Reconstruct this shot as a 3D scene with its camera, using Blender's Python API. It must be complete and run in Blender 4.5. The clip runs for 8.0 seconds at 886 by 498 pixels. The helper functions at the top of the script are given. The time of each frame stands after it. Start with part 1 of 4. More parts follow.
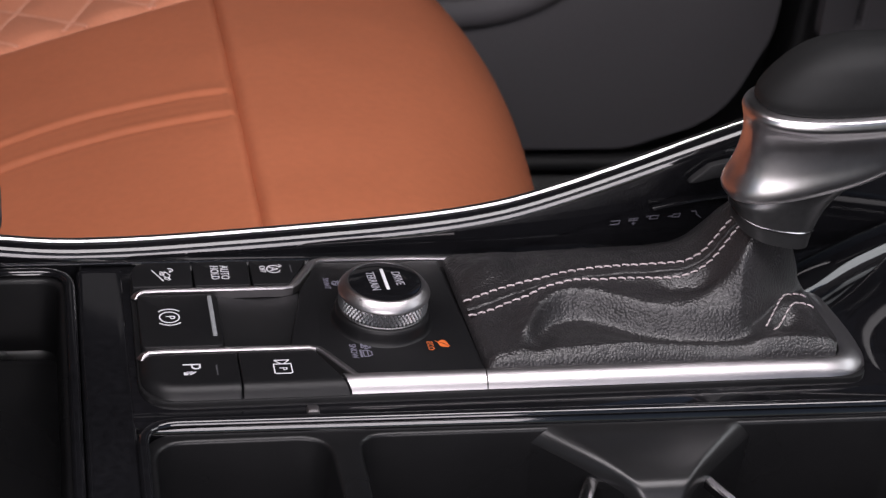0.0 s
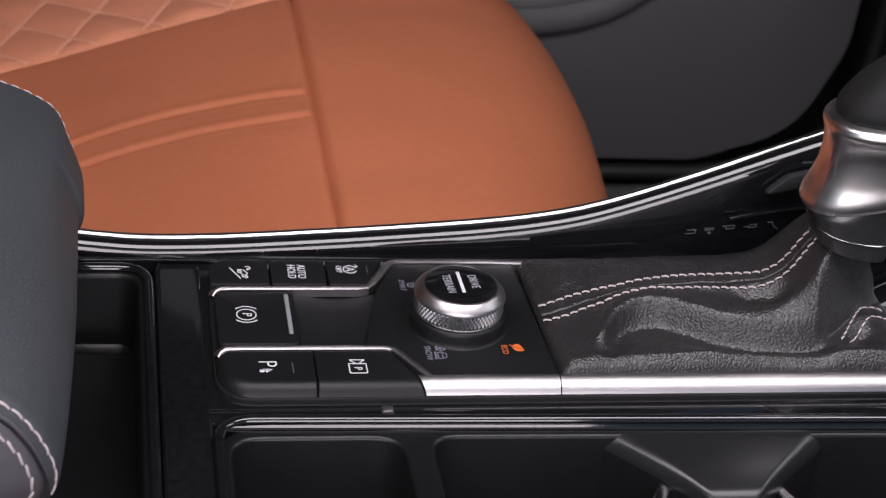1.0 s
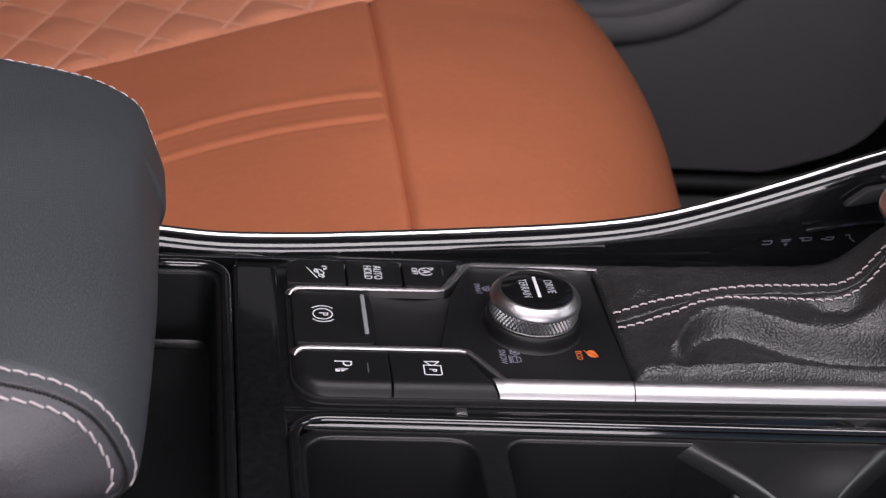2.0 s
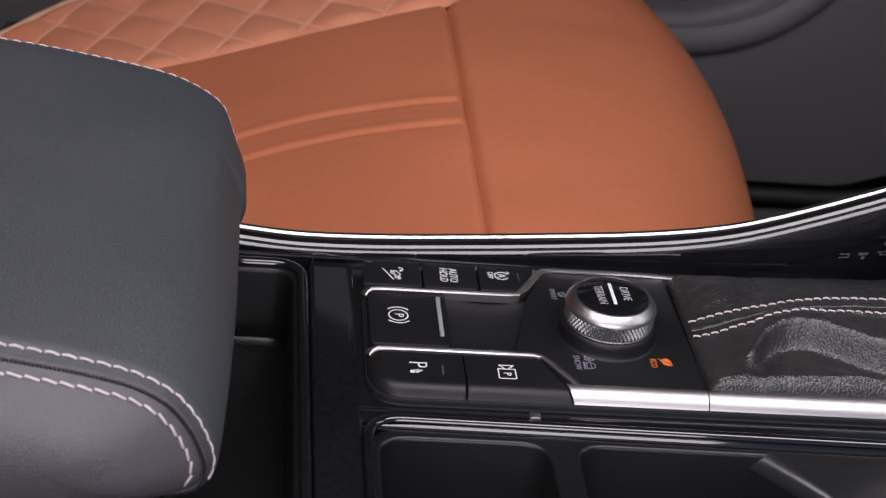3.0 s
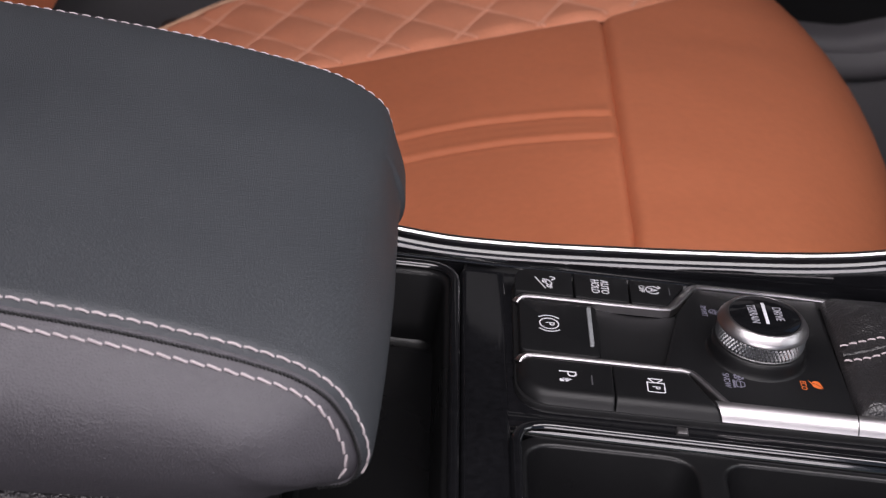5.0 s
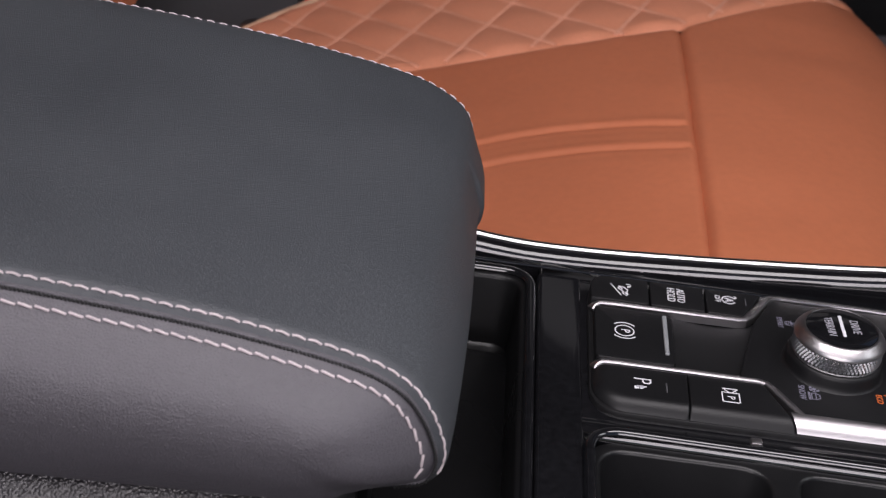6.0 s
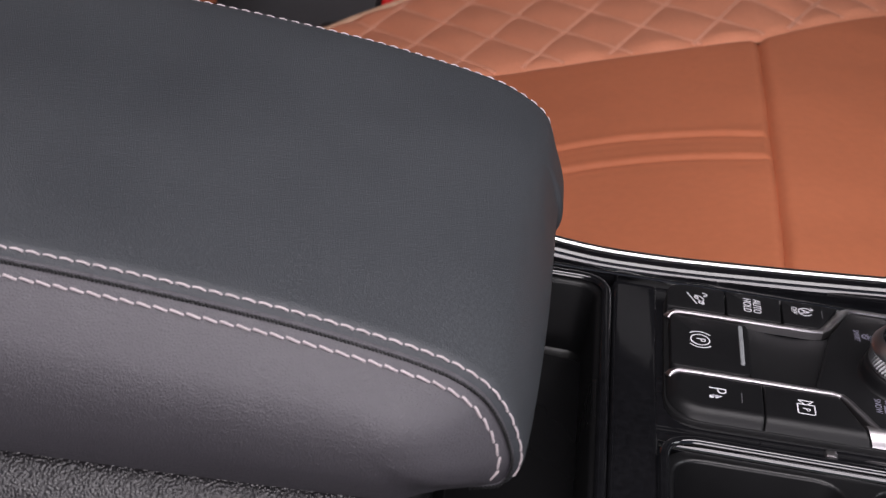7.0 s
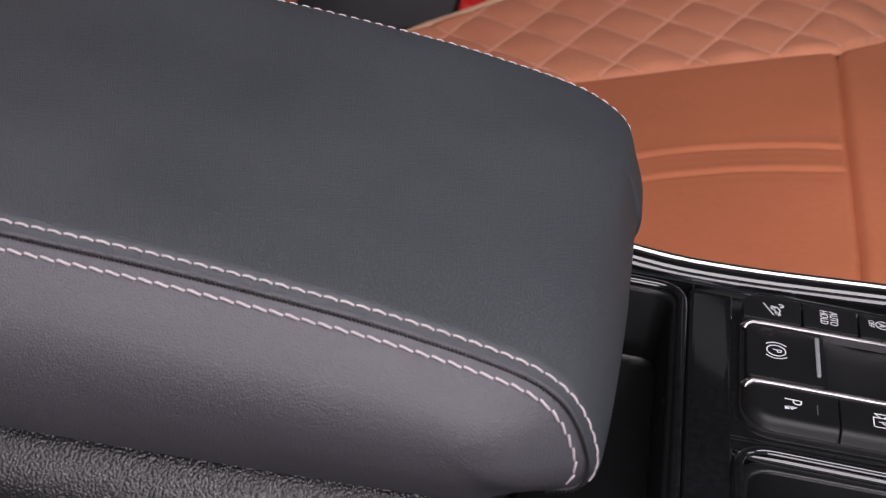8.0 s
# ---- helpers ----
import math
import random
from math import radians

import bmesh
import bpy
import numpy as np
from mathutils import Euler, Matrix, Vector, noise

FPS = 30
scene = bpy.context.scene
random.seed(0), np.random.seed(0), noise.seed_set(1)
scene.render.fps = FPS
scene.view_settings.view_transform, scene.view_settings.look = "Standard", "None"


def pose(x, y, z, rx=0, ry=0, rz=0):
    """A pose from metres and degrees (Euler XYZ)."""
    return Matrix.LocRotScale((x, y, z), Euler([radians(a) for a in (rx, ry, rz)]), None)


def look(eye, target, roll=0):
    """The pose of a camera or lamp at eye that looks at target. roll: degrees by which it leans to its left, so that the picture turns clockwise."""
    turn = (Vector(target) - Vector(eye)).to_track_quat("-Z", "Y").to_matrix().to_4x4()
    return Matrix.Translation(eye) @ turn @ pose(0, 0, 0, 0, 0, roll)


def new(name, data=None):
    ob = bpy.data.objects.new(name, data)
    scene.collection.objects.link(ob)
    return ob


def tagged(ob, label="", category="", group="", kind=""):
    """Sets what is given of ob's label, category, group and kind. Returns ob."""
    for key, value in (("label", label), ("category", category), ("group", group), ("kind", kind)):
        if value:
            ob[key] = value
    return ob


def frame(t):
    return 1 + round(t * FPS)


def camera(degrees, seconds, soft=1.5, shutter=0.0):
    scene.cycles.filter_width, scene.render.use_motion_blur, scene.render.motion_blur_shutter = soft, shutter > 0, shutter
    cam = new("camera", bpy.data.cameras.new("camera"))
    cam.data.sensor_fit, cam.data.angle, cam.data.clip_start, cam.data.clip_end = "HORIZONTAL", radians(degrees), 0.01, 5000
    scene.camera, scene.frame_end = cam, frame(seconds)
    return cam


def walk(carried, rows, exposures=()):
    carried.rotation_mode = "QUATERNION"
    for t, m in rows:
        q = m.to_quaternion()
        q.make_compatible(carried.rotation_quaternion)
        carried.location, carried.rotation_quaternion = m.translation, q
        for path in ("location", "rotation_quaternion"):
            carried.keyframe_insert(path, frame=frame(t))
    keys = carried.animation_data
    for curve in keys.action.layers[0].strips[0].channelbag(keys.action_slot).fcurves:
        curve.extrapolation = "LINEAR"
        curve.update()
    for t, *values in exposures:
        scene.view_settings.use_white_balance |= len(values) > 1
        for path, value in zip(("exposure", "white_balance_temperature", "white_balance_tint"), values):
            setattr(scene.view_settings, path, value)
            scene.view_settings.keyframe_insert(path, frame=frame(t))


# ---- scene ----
cam = camera(27.35, 8.0, soft=1.3)
cam.data.dof.use_dof, cam.data.dof.focus_distance, cam.data.dof.aperture_fstop = True, 0.87, 19.0
PATH = [
    (0, (-0.16828, -0.74922, 0.49665), (0.04975, 0.08417, -0.01121), 6.443),
    (0.5, (-0.17255, -0.75021, 0.49611), (0.02929, 0.08736, -0.01157), 6.578),
    (1, (-0.17676, -0.75129, 0.49558), (0.00874, 0.09013, -0.01198), 6.717),
    (1.5, (-0.1809, -0.75245, 0.49505), (-0.0119, 0.09247, -0.01243), 6.858),
    (2, (-0.18499, -0.7537, 0.49452), (-0.0326, 0.09439, -0.01293), 7.000),
    (2.5, (-0.18901, -0.75504, 0.494), (-0.05336, 0.09588, -0.01348), 7.144),
    (3, (-0.19297, -0.75647, 0.49348), (-0.07418, 0.09693, -0.01406), 7.287),
    (3.5, (-0.19686, -0.75799, 0.49296), (-0.09504, 0.09753, -0.0147), 7.430),
    (4, (-0.2007, -0.75959, 0.49245), (-0.11594, 0.09769, -0.01537), 7.572),
    (4.5, (-0.20447, -0.76128, 0.49193), (-0.13685, 0.0974, -0.01609), 7.711),
    (5, (-0.20818, -0.76306, 0.49142), (-0.15778, 0.09666, -0.01684), 7.848),
    (5.5, (-0.21183, -0.76493, 0.49092), (-0.17872, 0.09547, -0.01764), 7.981),
    (6, (-0.21542, -0.76688, 0.49041), (-0.19964, 0.09381, -0.01847), 8.109),
    (6.5, (-0.21894, -0.76892, 0.48991), (-0.22054, 0.0917, -0.01933), 8.232),
    (7, (-0.22241, -0.77105, 0.48941), (-0.24142, 0.08912, -0.02024), 8.348),
    (7.5, (-0.22581, -0.77327, 0.48892), (-0.26226, 0.08608, -0.02117), 8.458),
    (8, (-0.22915, -0.77558, 0.48842), (-0.28304, 0.08257, -0.02214), 8.561),
]
walk(cam, [(t, look(eye, target, roll)) for t, eye, target, roll in PATH], exposures=[(0.0, 0.0), (8.0, 0.0)])

# ---- light: an added overhead lamp, daylight from the open passenger door and the windscreen ----
world = bpy.data.worlds.new("sky")
scene.world = world
world.use_nodes = True
wn = world.node_tree.nodes
sky = wn.new("ShaderNodeTexSky")
sky.sky_type, sky.sun_disc, sky.sun_elevation, sky.sun_rotation = "NISHITA", False, radians(48), radians(200)
world.node_tree.links.new(sky.outputs["Color"], wn["Background"].inputs["Color"])
wn["Background"].inputs["Strength"].default_value = 0.05


def area_lamp(name, eye, target, sx, sy, watts, color):
    data = bpy.data.lights.new(name, "AREA")
    data.shape, data.size, data.size_y, data.energy, data.color = "RECTANGLE", sx, sy, watts, color
    ob = new(name, data)
    ob.matrix_world = look(eye, target)
    return ob


# soft main lamp added overhead; no roof glazing is known there
area_lamp("overhead_soft_lamp", (-0.05, -0.38, 0.985), (-0.05, -0.3, 0.0), 1.5, 0.5, 19, (1.0, 0.935, 0.97))
area_lamp("door_opening_daylight", (-0.2, -1.3, 0.55), (-0.05, 0.05, 0.0), 1.2, 0.5, 13, (1.0, 0.91, 0.96))
area_lamp("windscreen_daylight", (1.25, 0.1, 0.8), (0.2, 0.1, 0.0), 1.2, 0.5, 7, (0.95, 0.97, 1.0))


# ---- materials ----
def material(name, color, rough, metal=0.0, coat=0.0, bump=(), mottle=0.12, mottle_scale=60.0, spec=0.5, smudge=0.0, sheen=0.0):
    """A surface with two scales of variation. bump: rows of (kind, scale, strength, distance)."""
    m = bpy.data.materials.new(name)
    m.use_nodes = True
    n, l = m.node_tree.nodes, m.node_tree.links
    b = n["Principled BSDF"]
    b.inputs["Roughness"].default_value, b.inputs["Metallic"].default_value = rough, metal
    b.inputs["Coat Weight"].default_value, b.inputs["Specular IOR Level"].default_value = coat, spec
    b.inputs["Coat Roughness"].default_value = 0.03
    b.inputs["Sheen Weight"].default_value = sheen
    geo = n.new("ShaderNodeTexCoord")
    big = n.new("ShaderNodeTexNoise")
    big.inputs["Scale"].default_value, big.inputs["Detail"].default_value = mottle_scale * 0.15, 4
    fine = n.new("ShaderNodeTexNoise")
    fine.inputs["Scale"].default_value, fine.inputs["Detail"].default_value = mottle_scale * 4, 3
    mix = n.new("ShaderNodeMath")
    mix.operation = "ADD"
    l.new(geo.outputs["Object"], big.inputs["Vector"])
    l.new(geo.outputs["Object"], fine.inputs["Vector"])
    l.new(big.outputs["Fac"], mix.inputs[0])
    l.new(fine.outputs["Fac"], mix.inputs[1])
    ramp = n.new("ShaderNodeMapRange")
    ramp.inputs["From Min"].default_value, ramp.inputs["From Max"].default_value = 0.7, 1.3
    ramp.inputs["To Min"].default_value, ramp.inputs["To Max"].default_value = 1 - mottle, 1 + mottle
    l.new(mix.outputs[0], ramp.inputs["Value"])
    col = n.new("ShaderNodeVectorMath")
    col.operation = "SCALE"
    col.inputs[0].default_value = color[:3]
    l.new(ramp.outputs[0], col.inputs["Scale"])
    l.new(col.outputs[0], b.inputs["Base Color"])
    r = n.new("ShaderNodeMapRange")
    r.inputs["From Min"].default_value, r.inputs["From Max"].default_value = 0.3, 0.7
    r.inputs["To Min"].default_value, r.inputs["To Max"].default_value = max(0.02, rough * (0.9 - smudge)), min(1, rough * (1.1 + smudge))
    l.new(big.outputs["Fac"], r.inputs["Value"])
    l.new(r.outputs[0], b.inputs["Roughness"])
    last = None
    for kind, scale, strength, distance in bump:
        if kind == "cells":
            t = n.new("ShaderNodeTexVoronoi")
            t.feature = "DISTANCE_TO_EDGE"
            t.inputs["Scale"].default_value = scale
            wide = n.new("ShaderNodeMapRange")
            wide.interpolation_type = "SMOOTHSTEP"
            wide.inputs["From Max"].default_value = 0.28
            l.new(t.outputs["Distance"], wide.inputs["Value"])
            out = wide.outputs[0]
        elif kind == "voronoi":
            t = n.new("ShaderNodeTexVoronoi")
            t.feature = "SMOOTH_F1"
            t.inputs["Scale"].default_value = scale
            t.inputs["Smoothness"].default_value = 0.35
            out = t.outputs["Distance"]
        else:
            t = n.new("ShaderNodeTexNoise")
            t.inputs["Scale"].default_value, t.inputs["Detail"].default_value = scale, 5
            out = t.outputs["Fac"]
        l.new(geo.outputs["Object"], t.inputs["Vector"])
        bm_node = n.new("ShaderNodeBump")
        bm_node.inputs["Strength"].default_value, bm_node.inputs["Distance"].default_value = strength, distance
        bm_node.invert = kind == "voronoi"
        l.new(out, bm_node.inputs["Height"])
        if last:
            l.new(last.outputs["Normal"], bm_node.inputs["Normal"])
        last = bm_node
    if last:
        l.new(last.outputs["Normal"], b.inputs["Normal"])
    return m


GLOSS = material("piano_black", (0.006, 0.006, 0.007), 0.06, coat=0.6, mottle=0.3, smudge=0.4)
MATTE = material("matte_black_plastic", (0.0075, 0.0075, 0.008), 0.42, spec=0.27, bump=[("noise", 2500, 0.15, 0.0002)], smudge=0.15)
TRAY = material("black_tray_plastic", (0.0065, 0.0065, 0.007), 0.32, spec=0.3, bump=[("noise", 3000, 0.2, 0.0002)], smudge=0.2)
BUTTON = material("soft_black_button_plastic", (0.0062, 0.0062, 0.0068), 0.4, spec=0.24, bump=[("noise", 4000, 0.1, 0.0001)], smudge=0.1)
SATIN = material("satin_silver", (0.385, 0.368, 0.376), 0.35, metal=1.0, mottle=0.04, bump=[("noise", 3000, 0.04, 0.0001)])
CHROME = material("chrome", (0.75, 0.75, 0.76), 0.10, metal=1.0, mottle=0.04)
STRIP = material("satin_chrome", (0.62, 0.62, 0.63), 0.2, metal=1.0, mottle=0.04)
SMOKE = material("smoked_chrome", (0.42, 0.41, 0.42), 0.22, metal=1.0, mottle=0.05)
SEAT = material("tan_leather", (0.465, 0.148, 0.07), 0.5, mottle=0.06, mottle_scale=40, bump=[("voronoi", 900, 0.12, 0.0004), ("noise", 60, 0.12, 0.002)])
QUILT = material("perforated_tan_leather", (0.63, 0.248, 0.143), 0.5, mottle=0.08, mottle_scale=120, bump=[("voronoi", 500, 0.35, 0.0006)])
PALE = material("pale_pink_thread", (0.69, 0.325, 0.215), 0.55)
PIPING = material("cream_piping", (0.62, 0.40, 0.27), 0.5)
LID = material("charcoal_lid_leather", (0.0325, 0.036, 0.0412), 0.56, mottle=0.06, bump=[("cells", 950, 0.4, 0.0004), ("noise", 350, 0.2, 0.0007)], smudge=0.08)
# the lid's leather again, with the side's stronger light put into its colour
LITLID = material("charcoal_lid_leather_lit", (0.054, 0.0505, 0.058), 0.56, mottle=0.06, bump=[("cells", 760, 0.4, 0.0004), ("noise", 420, 0.3, 0.0007)], smudge=0.08)
COARSE = material("coarse_grained_vinyl", (0.016, 0.0145, 0.016), 0.3, mottle=0.1, bump=[("voronoi", 820, 0.7, 0.0008)])
BOOT = material("black_boot_leather", (0.019, 0.018, 0.019), 0.31, mottle=0.08, bump=[("noise", 220, 0.25, 0.001), ("voronoi", 780, 0.55, 0.0007)])
PAD = material("black_pad_leather", (0.011, 0.0112, 0.0115), 0.62, spec=0.2, bump=[("voronoi", 1500, 0.1, 0.0003)])
THREAD = material("pale_thread", (0.42, 0.365, 0.375), 0.7, mottle=0.15, mottle_scale=300)
MARK = material("white_print", (0.58, 0.58, 0.61), 0.5, mottle=0.02)
GREYMARK = material("grey_dial_print", (0.3, 0.295, 0.33), 0.5, mottle=0.02)
FAINT = material("unlit_print", (0.15, 0.145, 0.19), 0.5, mottle=0.02)
UNLIT = material("dim_gear_print", (0.09, 0.088, 0.11), 0.5, mottle=0.02)
DIM = material("grey_print", (0.05, 0.05, 0.055), 0.5, mottle=0.02)
AMBER = material("lit_amber_print", (0.55, 0.12, 0.025), 0.5, mottle=0.02)
AMBER.node_tree.nodes["Principled BSDF"].inputs["Emission Color"].default_value = (1.0, 0.22, 0.04, 1)
AMBER.node_tree.nodes["Principled BSDF"].inputs["Emission Strength"].default_value = 0.03
DOOR = material("grey_door_plastic", (0.09, 0.0855, 0.092), 0.6, mottle=0.06, bump=[("voronoi", 900, 0.2, 0.0005)])
DARK = material("dark_trim", (0.012, 0.012, 0.013), 0.55, bump=[("noise", 700, 0.2, 0.0006)])
CARPET = material("black_carpet", (0.010, 0.010, 0.011), 0.95, bump=[("noise", 1500, 0.8, 0.002)], sheen=0.2)
# lining of the unseen roof, black so that gloss parts reflect dark
ROOFLINING = material("black_headlining", (0.03, 0.03, 0.03), 0.9, bump=[("noise", 1200, 0.4, 0.001)])
DARKSATIN = material("dark_satin_metal", (0.09, 0.09, 0.092), 0.34, metal=0.8)
# opaque, for the unseen pane that darkens reflections in the gloss trim
DARKPANE = material("dark_opaque_pane", (0.006, 0.007, 0.007), 0.04, spec=0.2)
BAR = material("grey_satin_paint", (0.25, 0.26, 0.27), 0.45, metal=0.3)
KNURL = material("knurled_metal", (0.34, 0.34, 0.35), 0.36, metal=1.0, mottle=0.08)
HANDLE = material("satin_grey_metal", (0.64, 0.62, 0.63), 0.29, metal=1.0, mottle=0.05)
RED = material("red_plastic", (0.65, 0.02, 0.02), 0.35)

# ---- building helpers; all lengths below are in centimetres ----
CM = 0.01


def part(name, bm, mat, parent=None, label="", smooth=40, kind=""):
    """Links a bmesh, whose lengths are centimetres, as one mesh object."""
    bmesh.ops.recalc_face_normals(bm, faces=bm.faces)
    for f in bm.faces:
        f.smooth = True
    for e in bm.edges:
        if len(e.link_faces) == 2 and e.calc_face_angle(0) > radians(smooth):
            e.smooth = False
    bmesh.ops.scale(bm, vec=(CM, CM, CM), verts=bm.verts)
    me = bpy.data.meshes.new(name)
    bm.to_mesh(me)
    bm.free()
    me.materials.append(mat)
    ob = new(name, me)
    ob.parent = parent
    if label:
        ob["label"] = label
    if kind:
        ob["kind"] = kind
    return ob


def thing(name, label, category, kind="", group=""):
    return tagged(new(name), label, category, group, kind)


def grid(fn, us, vs, close_u=False, bm=None):
    """A surface through fn(u, v)."""
    bm = bm or bmesh.new()
    rows = [[bm.verts.new(fn(u, v)) for v in vs] for u in us]
    n = len(rows)
    for i in range(n if close_u else n - 1):
        a, b = rows[i], rows[(i + 1) % n]
        for j in range(len(vs) - 1):
            bm.faces.new((a[j], b[j], b[j + 1], a[j + 1]))
    return bm


def span(a, b, n):
    return [a + (b - a) * i / (n - 1) for i in range(n)]


def rounded(corners, inset=0.0, seg=6):
    """Points of a polygon of corners (x, y, radius), moved inwards by inset; anticlockwise."""
    n, out = len(corners), []
    pts = [Vector(c[:2]) for c in corners]
    moved = []
    for i in range(n):
        a, b, c = pts[i - 1], pts[i], pts[(i + 1) % n]
        d1, d2 = (b - a).normalized(), (c - b).normalized()
        n1, n2 = Vector((-d1.y, d1.x)), Vector((-d2.y, d2.x))
        k = (n1 + n2) / max(0.2, 1 + n1.dot(n2))
        moved.append(b + k * inset)
    for i in range(n):
        a, b, c = moved[i - 1], moved[i], moved[(i + 1) % n]
        d1, d2 = (a - b).normalized(), (c - b).normalized()
        half = math.acos(max(-1, min(1, d1.dot(d2)))) / 2
        turn_left = (b - a).cross(c - b) > 0
        r = max(0.015, corners[i][2] + (-inset if turn_left else inset))
        t = min(r / max(1e-4, math.tan(half)), 0.48 * min((a - b).length, (c - b).length))
        p, q = b + d1 * t, b + d2 * t
        for k in range(seg + 1):
            f = k / seg
            out.append((p * (1 - f) ** 2 + b * 2 * f * (1 - f) + q * f * f))
    return out


def pillow(corners, rings, seg=6, warp=None, close_bottom=True):
    """A solid from rings of (inset, z) over an outline, the last ring filled."""
    bm = bmesh.new()
    made = []
    for inset, z in rings:
        made.append([bm.verts.new((p.x, p.y, z)) for p in rounded(corners, inset, seg)])
    n = len(made[0])
    for a, b in zip(made, made[1:]):
        for i in range(n):
            bm.faces.new((a[i], a[(i + 1) % n], b[(i + 1) % n], b[i]))
    bm.faces.new(made[-1])
    if close_bottom:
        bm.faces.new(made[0][::-1])
    if warp:
        for v in bm.verts:
            v.co = warp(v.co)
    return bm


def slab(corners, z0, z1, edge=0.08, seg=6, warp=None):
    e = edge
    return pillow(corners, [(0, z0), (0, z1 - e), (0.3 * e, z1 - 0.3 * e), (e, z1)], seg, warp)


def smooth_path(points, n):
    """A Catmull-Rom line of n points through the points given."""
    p = [Vector(q) for q in points]
    p = [2 * p[0] - p[1]] + p + [2 * p[-1] - p[-2]]
    out = []
    for k in range(n):
        f = k / (n - 1) * (len(p) - 3)
        i = min(int(f), len(p) - 4)
        t = f - i
        a, b, c, d = p[i:i + 4]
        out.append(0.5 * (2 * b + (c - a) * t + (2 * a - 5 * b + 4 * c - d) * t * t + (3 * b - a - 3 * c + d) * t ** 3))
    return out


def sweep(path, profile, up=Vector((0, 0, 1)), caps=True, bm=None):
    """A closed profile of (side, up) carried along a path."""
    bm = bm or bmesh.new()
    rings = []
    for i, p in enumerate(path):
        d = (path[min(i + 1, len(path) - 1)] - path[max(i - 1, 0)]).normalized()
        side = d.cross(up).normalized()
        u = side.cross(d)
        rings.append([bm.verts.new(p + side * a + u * b) for a, b in profile])
    n = len(profile)
    for a, b in zip(rings, rings[1:]):
        for i in range(n):
            bm.faces.new((a[i], a[(i + 1) % n], b[(i + 1) % n], b[i]))
    if caps:
        bm.faces.new(rings[0][::-1])
        bm.faces.new(rings[-1])
    return bm


def oval(a, b, n=12):
    return [(a * math.cos(2 * math.pi * i / n), b * math.sin(2 * math.pi * i / n)) for i in range(n)]


def lathe(profile, n=96, centre=(0, 0)):
    bm = grid(lambda u, v: (centre[0] + profile[v][0] * math.cos(u), centre[1] + profile[v][0] * math.sin(u), profile[v][1]),
              [2 * math.pi * i / n for i in range(n)], range(len(profile)), close_u=True)
    return bm


def strokes(lines, width, z, thick=0.012):
    """Flat raised ribbons along lines of (x, y)."""
    bm = bmesh.new()
    for line in lines:
        pts = [Vector(p) for p in line]
        for a, b in zip(pts, pts[1:]):
            d = (b - a).normalized()
            s = Vector((-d.y, d.x)) * width / 2
            e = d * width * 0.3
            q = [a - e - s, b + e - s, b + e + s, a - e + s]
            lo = [bm.verts.new((p.x, p.y, z)) for p in q]
            hi = [bm.verts.new((p.x, p.y, z + thick)) for p in q]
            bm.faces.new(hi)
            for i in range(4):
                bm.faces.new((lo[i], lo[(i + 1) % 4], hi[(i + 1) % 4], hi[i]))
            z += 0.0004
    return bm


def arc(cx, cy, r, a0, a1, n=12):
    return [(cx + r * math.cos(radians(a0 + (a1 - a0) * i / n)), cy + r * math.sin(radians(a0 + (a1 - a0) * i / n))) for i in range(n + 1)]


def local(lines, cx, cy, k=1.0):
    """Icon lines drawn upright (right, up), laid so that up is forwards and right is towards the passenger."""
    return [[(cx + k * v, cy - k * u) for u, v in line] for line in lines]


def lettering(text, size, x, y, z, mat, parent, name="lettering", turn=-90.0, bold=0.0, squeeze=0.9):
    """Flat words in the built-in font, centred at x, y."""
    curve = bpy.data.curves.new(name, "FONT")
    curve.body, curve.size, curve.align_x, curve.align_y, curve.extrude, curve.offset = text, size, "CENTER", "CENTER", 0.006, bold
    temp = bpy.data.objects.new("temp", curve)
    scene.collection.objects.link(temp)
    me = bpy.data.meshes.new_from_object(temp.evaluated_get(bpy.context.evaluated_depsgraph_get()))
    bpy.data.objects.remove(temp)
    me.transform(Matrix.Diagonal((squeeze, 1, 1, 1)))
    me.transform(pose(0, 0, 0, 0, 0, turn))
    me.transform(Matrix.Translation((x, y, z)))
    me.transform(Matrix.Scale(CM, 4))
    me.materials.clear()
    me.materials.append(mat)
    ob = new(name, me)
    ob.parent = parent
    return ob


def stitch_row(path, length, gap, radius, normal, lift=0.0, slant=0.7, bm=None):
    """Thread stitches along a path of points; each one a short rounded bar that dips at both ends."""
    bm = bm or bmesh.new()
    at, marks = 0.0, [0.0]
    for a, b in zip(path, path[1:]):
        at += (b - a).length
        marks.append(at)

    def point(s):
        for i in range(len(marks) - 1):
            if s <= marks[i + 1]:
                f = (s - marks[i]) / max(1e-6, marks[i + 1] - marks[i])
                return path[i].lerp(path[i + 1], f), (path[i + 1] - path[i]).normalized()
        return path[-1].copy(), (path[-1] - path[-2]).normalized()

    s = 0.0
    while s + length < at:
        a, d = point(s)
        b, _ = point(s + length)
        up = normal(a) if callable(normal) else Vector(normal)
        side = d.cross(up).normalized() * radius * slant
        mid = (a + b) / 2 + up * (radius * 0.8 + lift)
        pts = [a - up * radius * 0.4 + up * lift - side, a.lerp(mid, 0.55) + up * radius * 0.35 - side * 0.6, mid, b.lerp(mid, 0.55) + up * radius * 0.35 + side * 0.6, b - up * radius * 0.4 + up * lift + side]
        sweep(pts, oval(radius, radius, 6), up=up, bm=bm)
        s += length + gap
    return bm

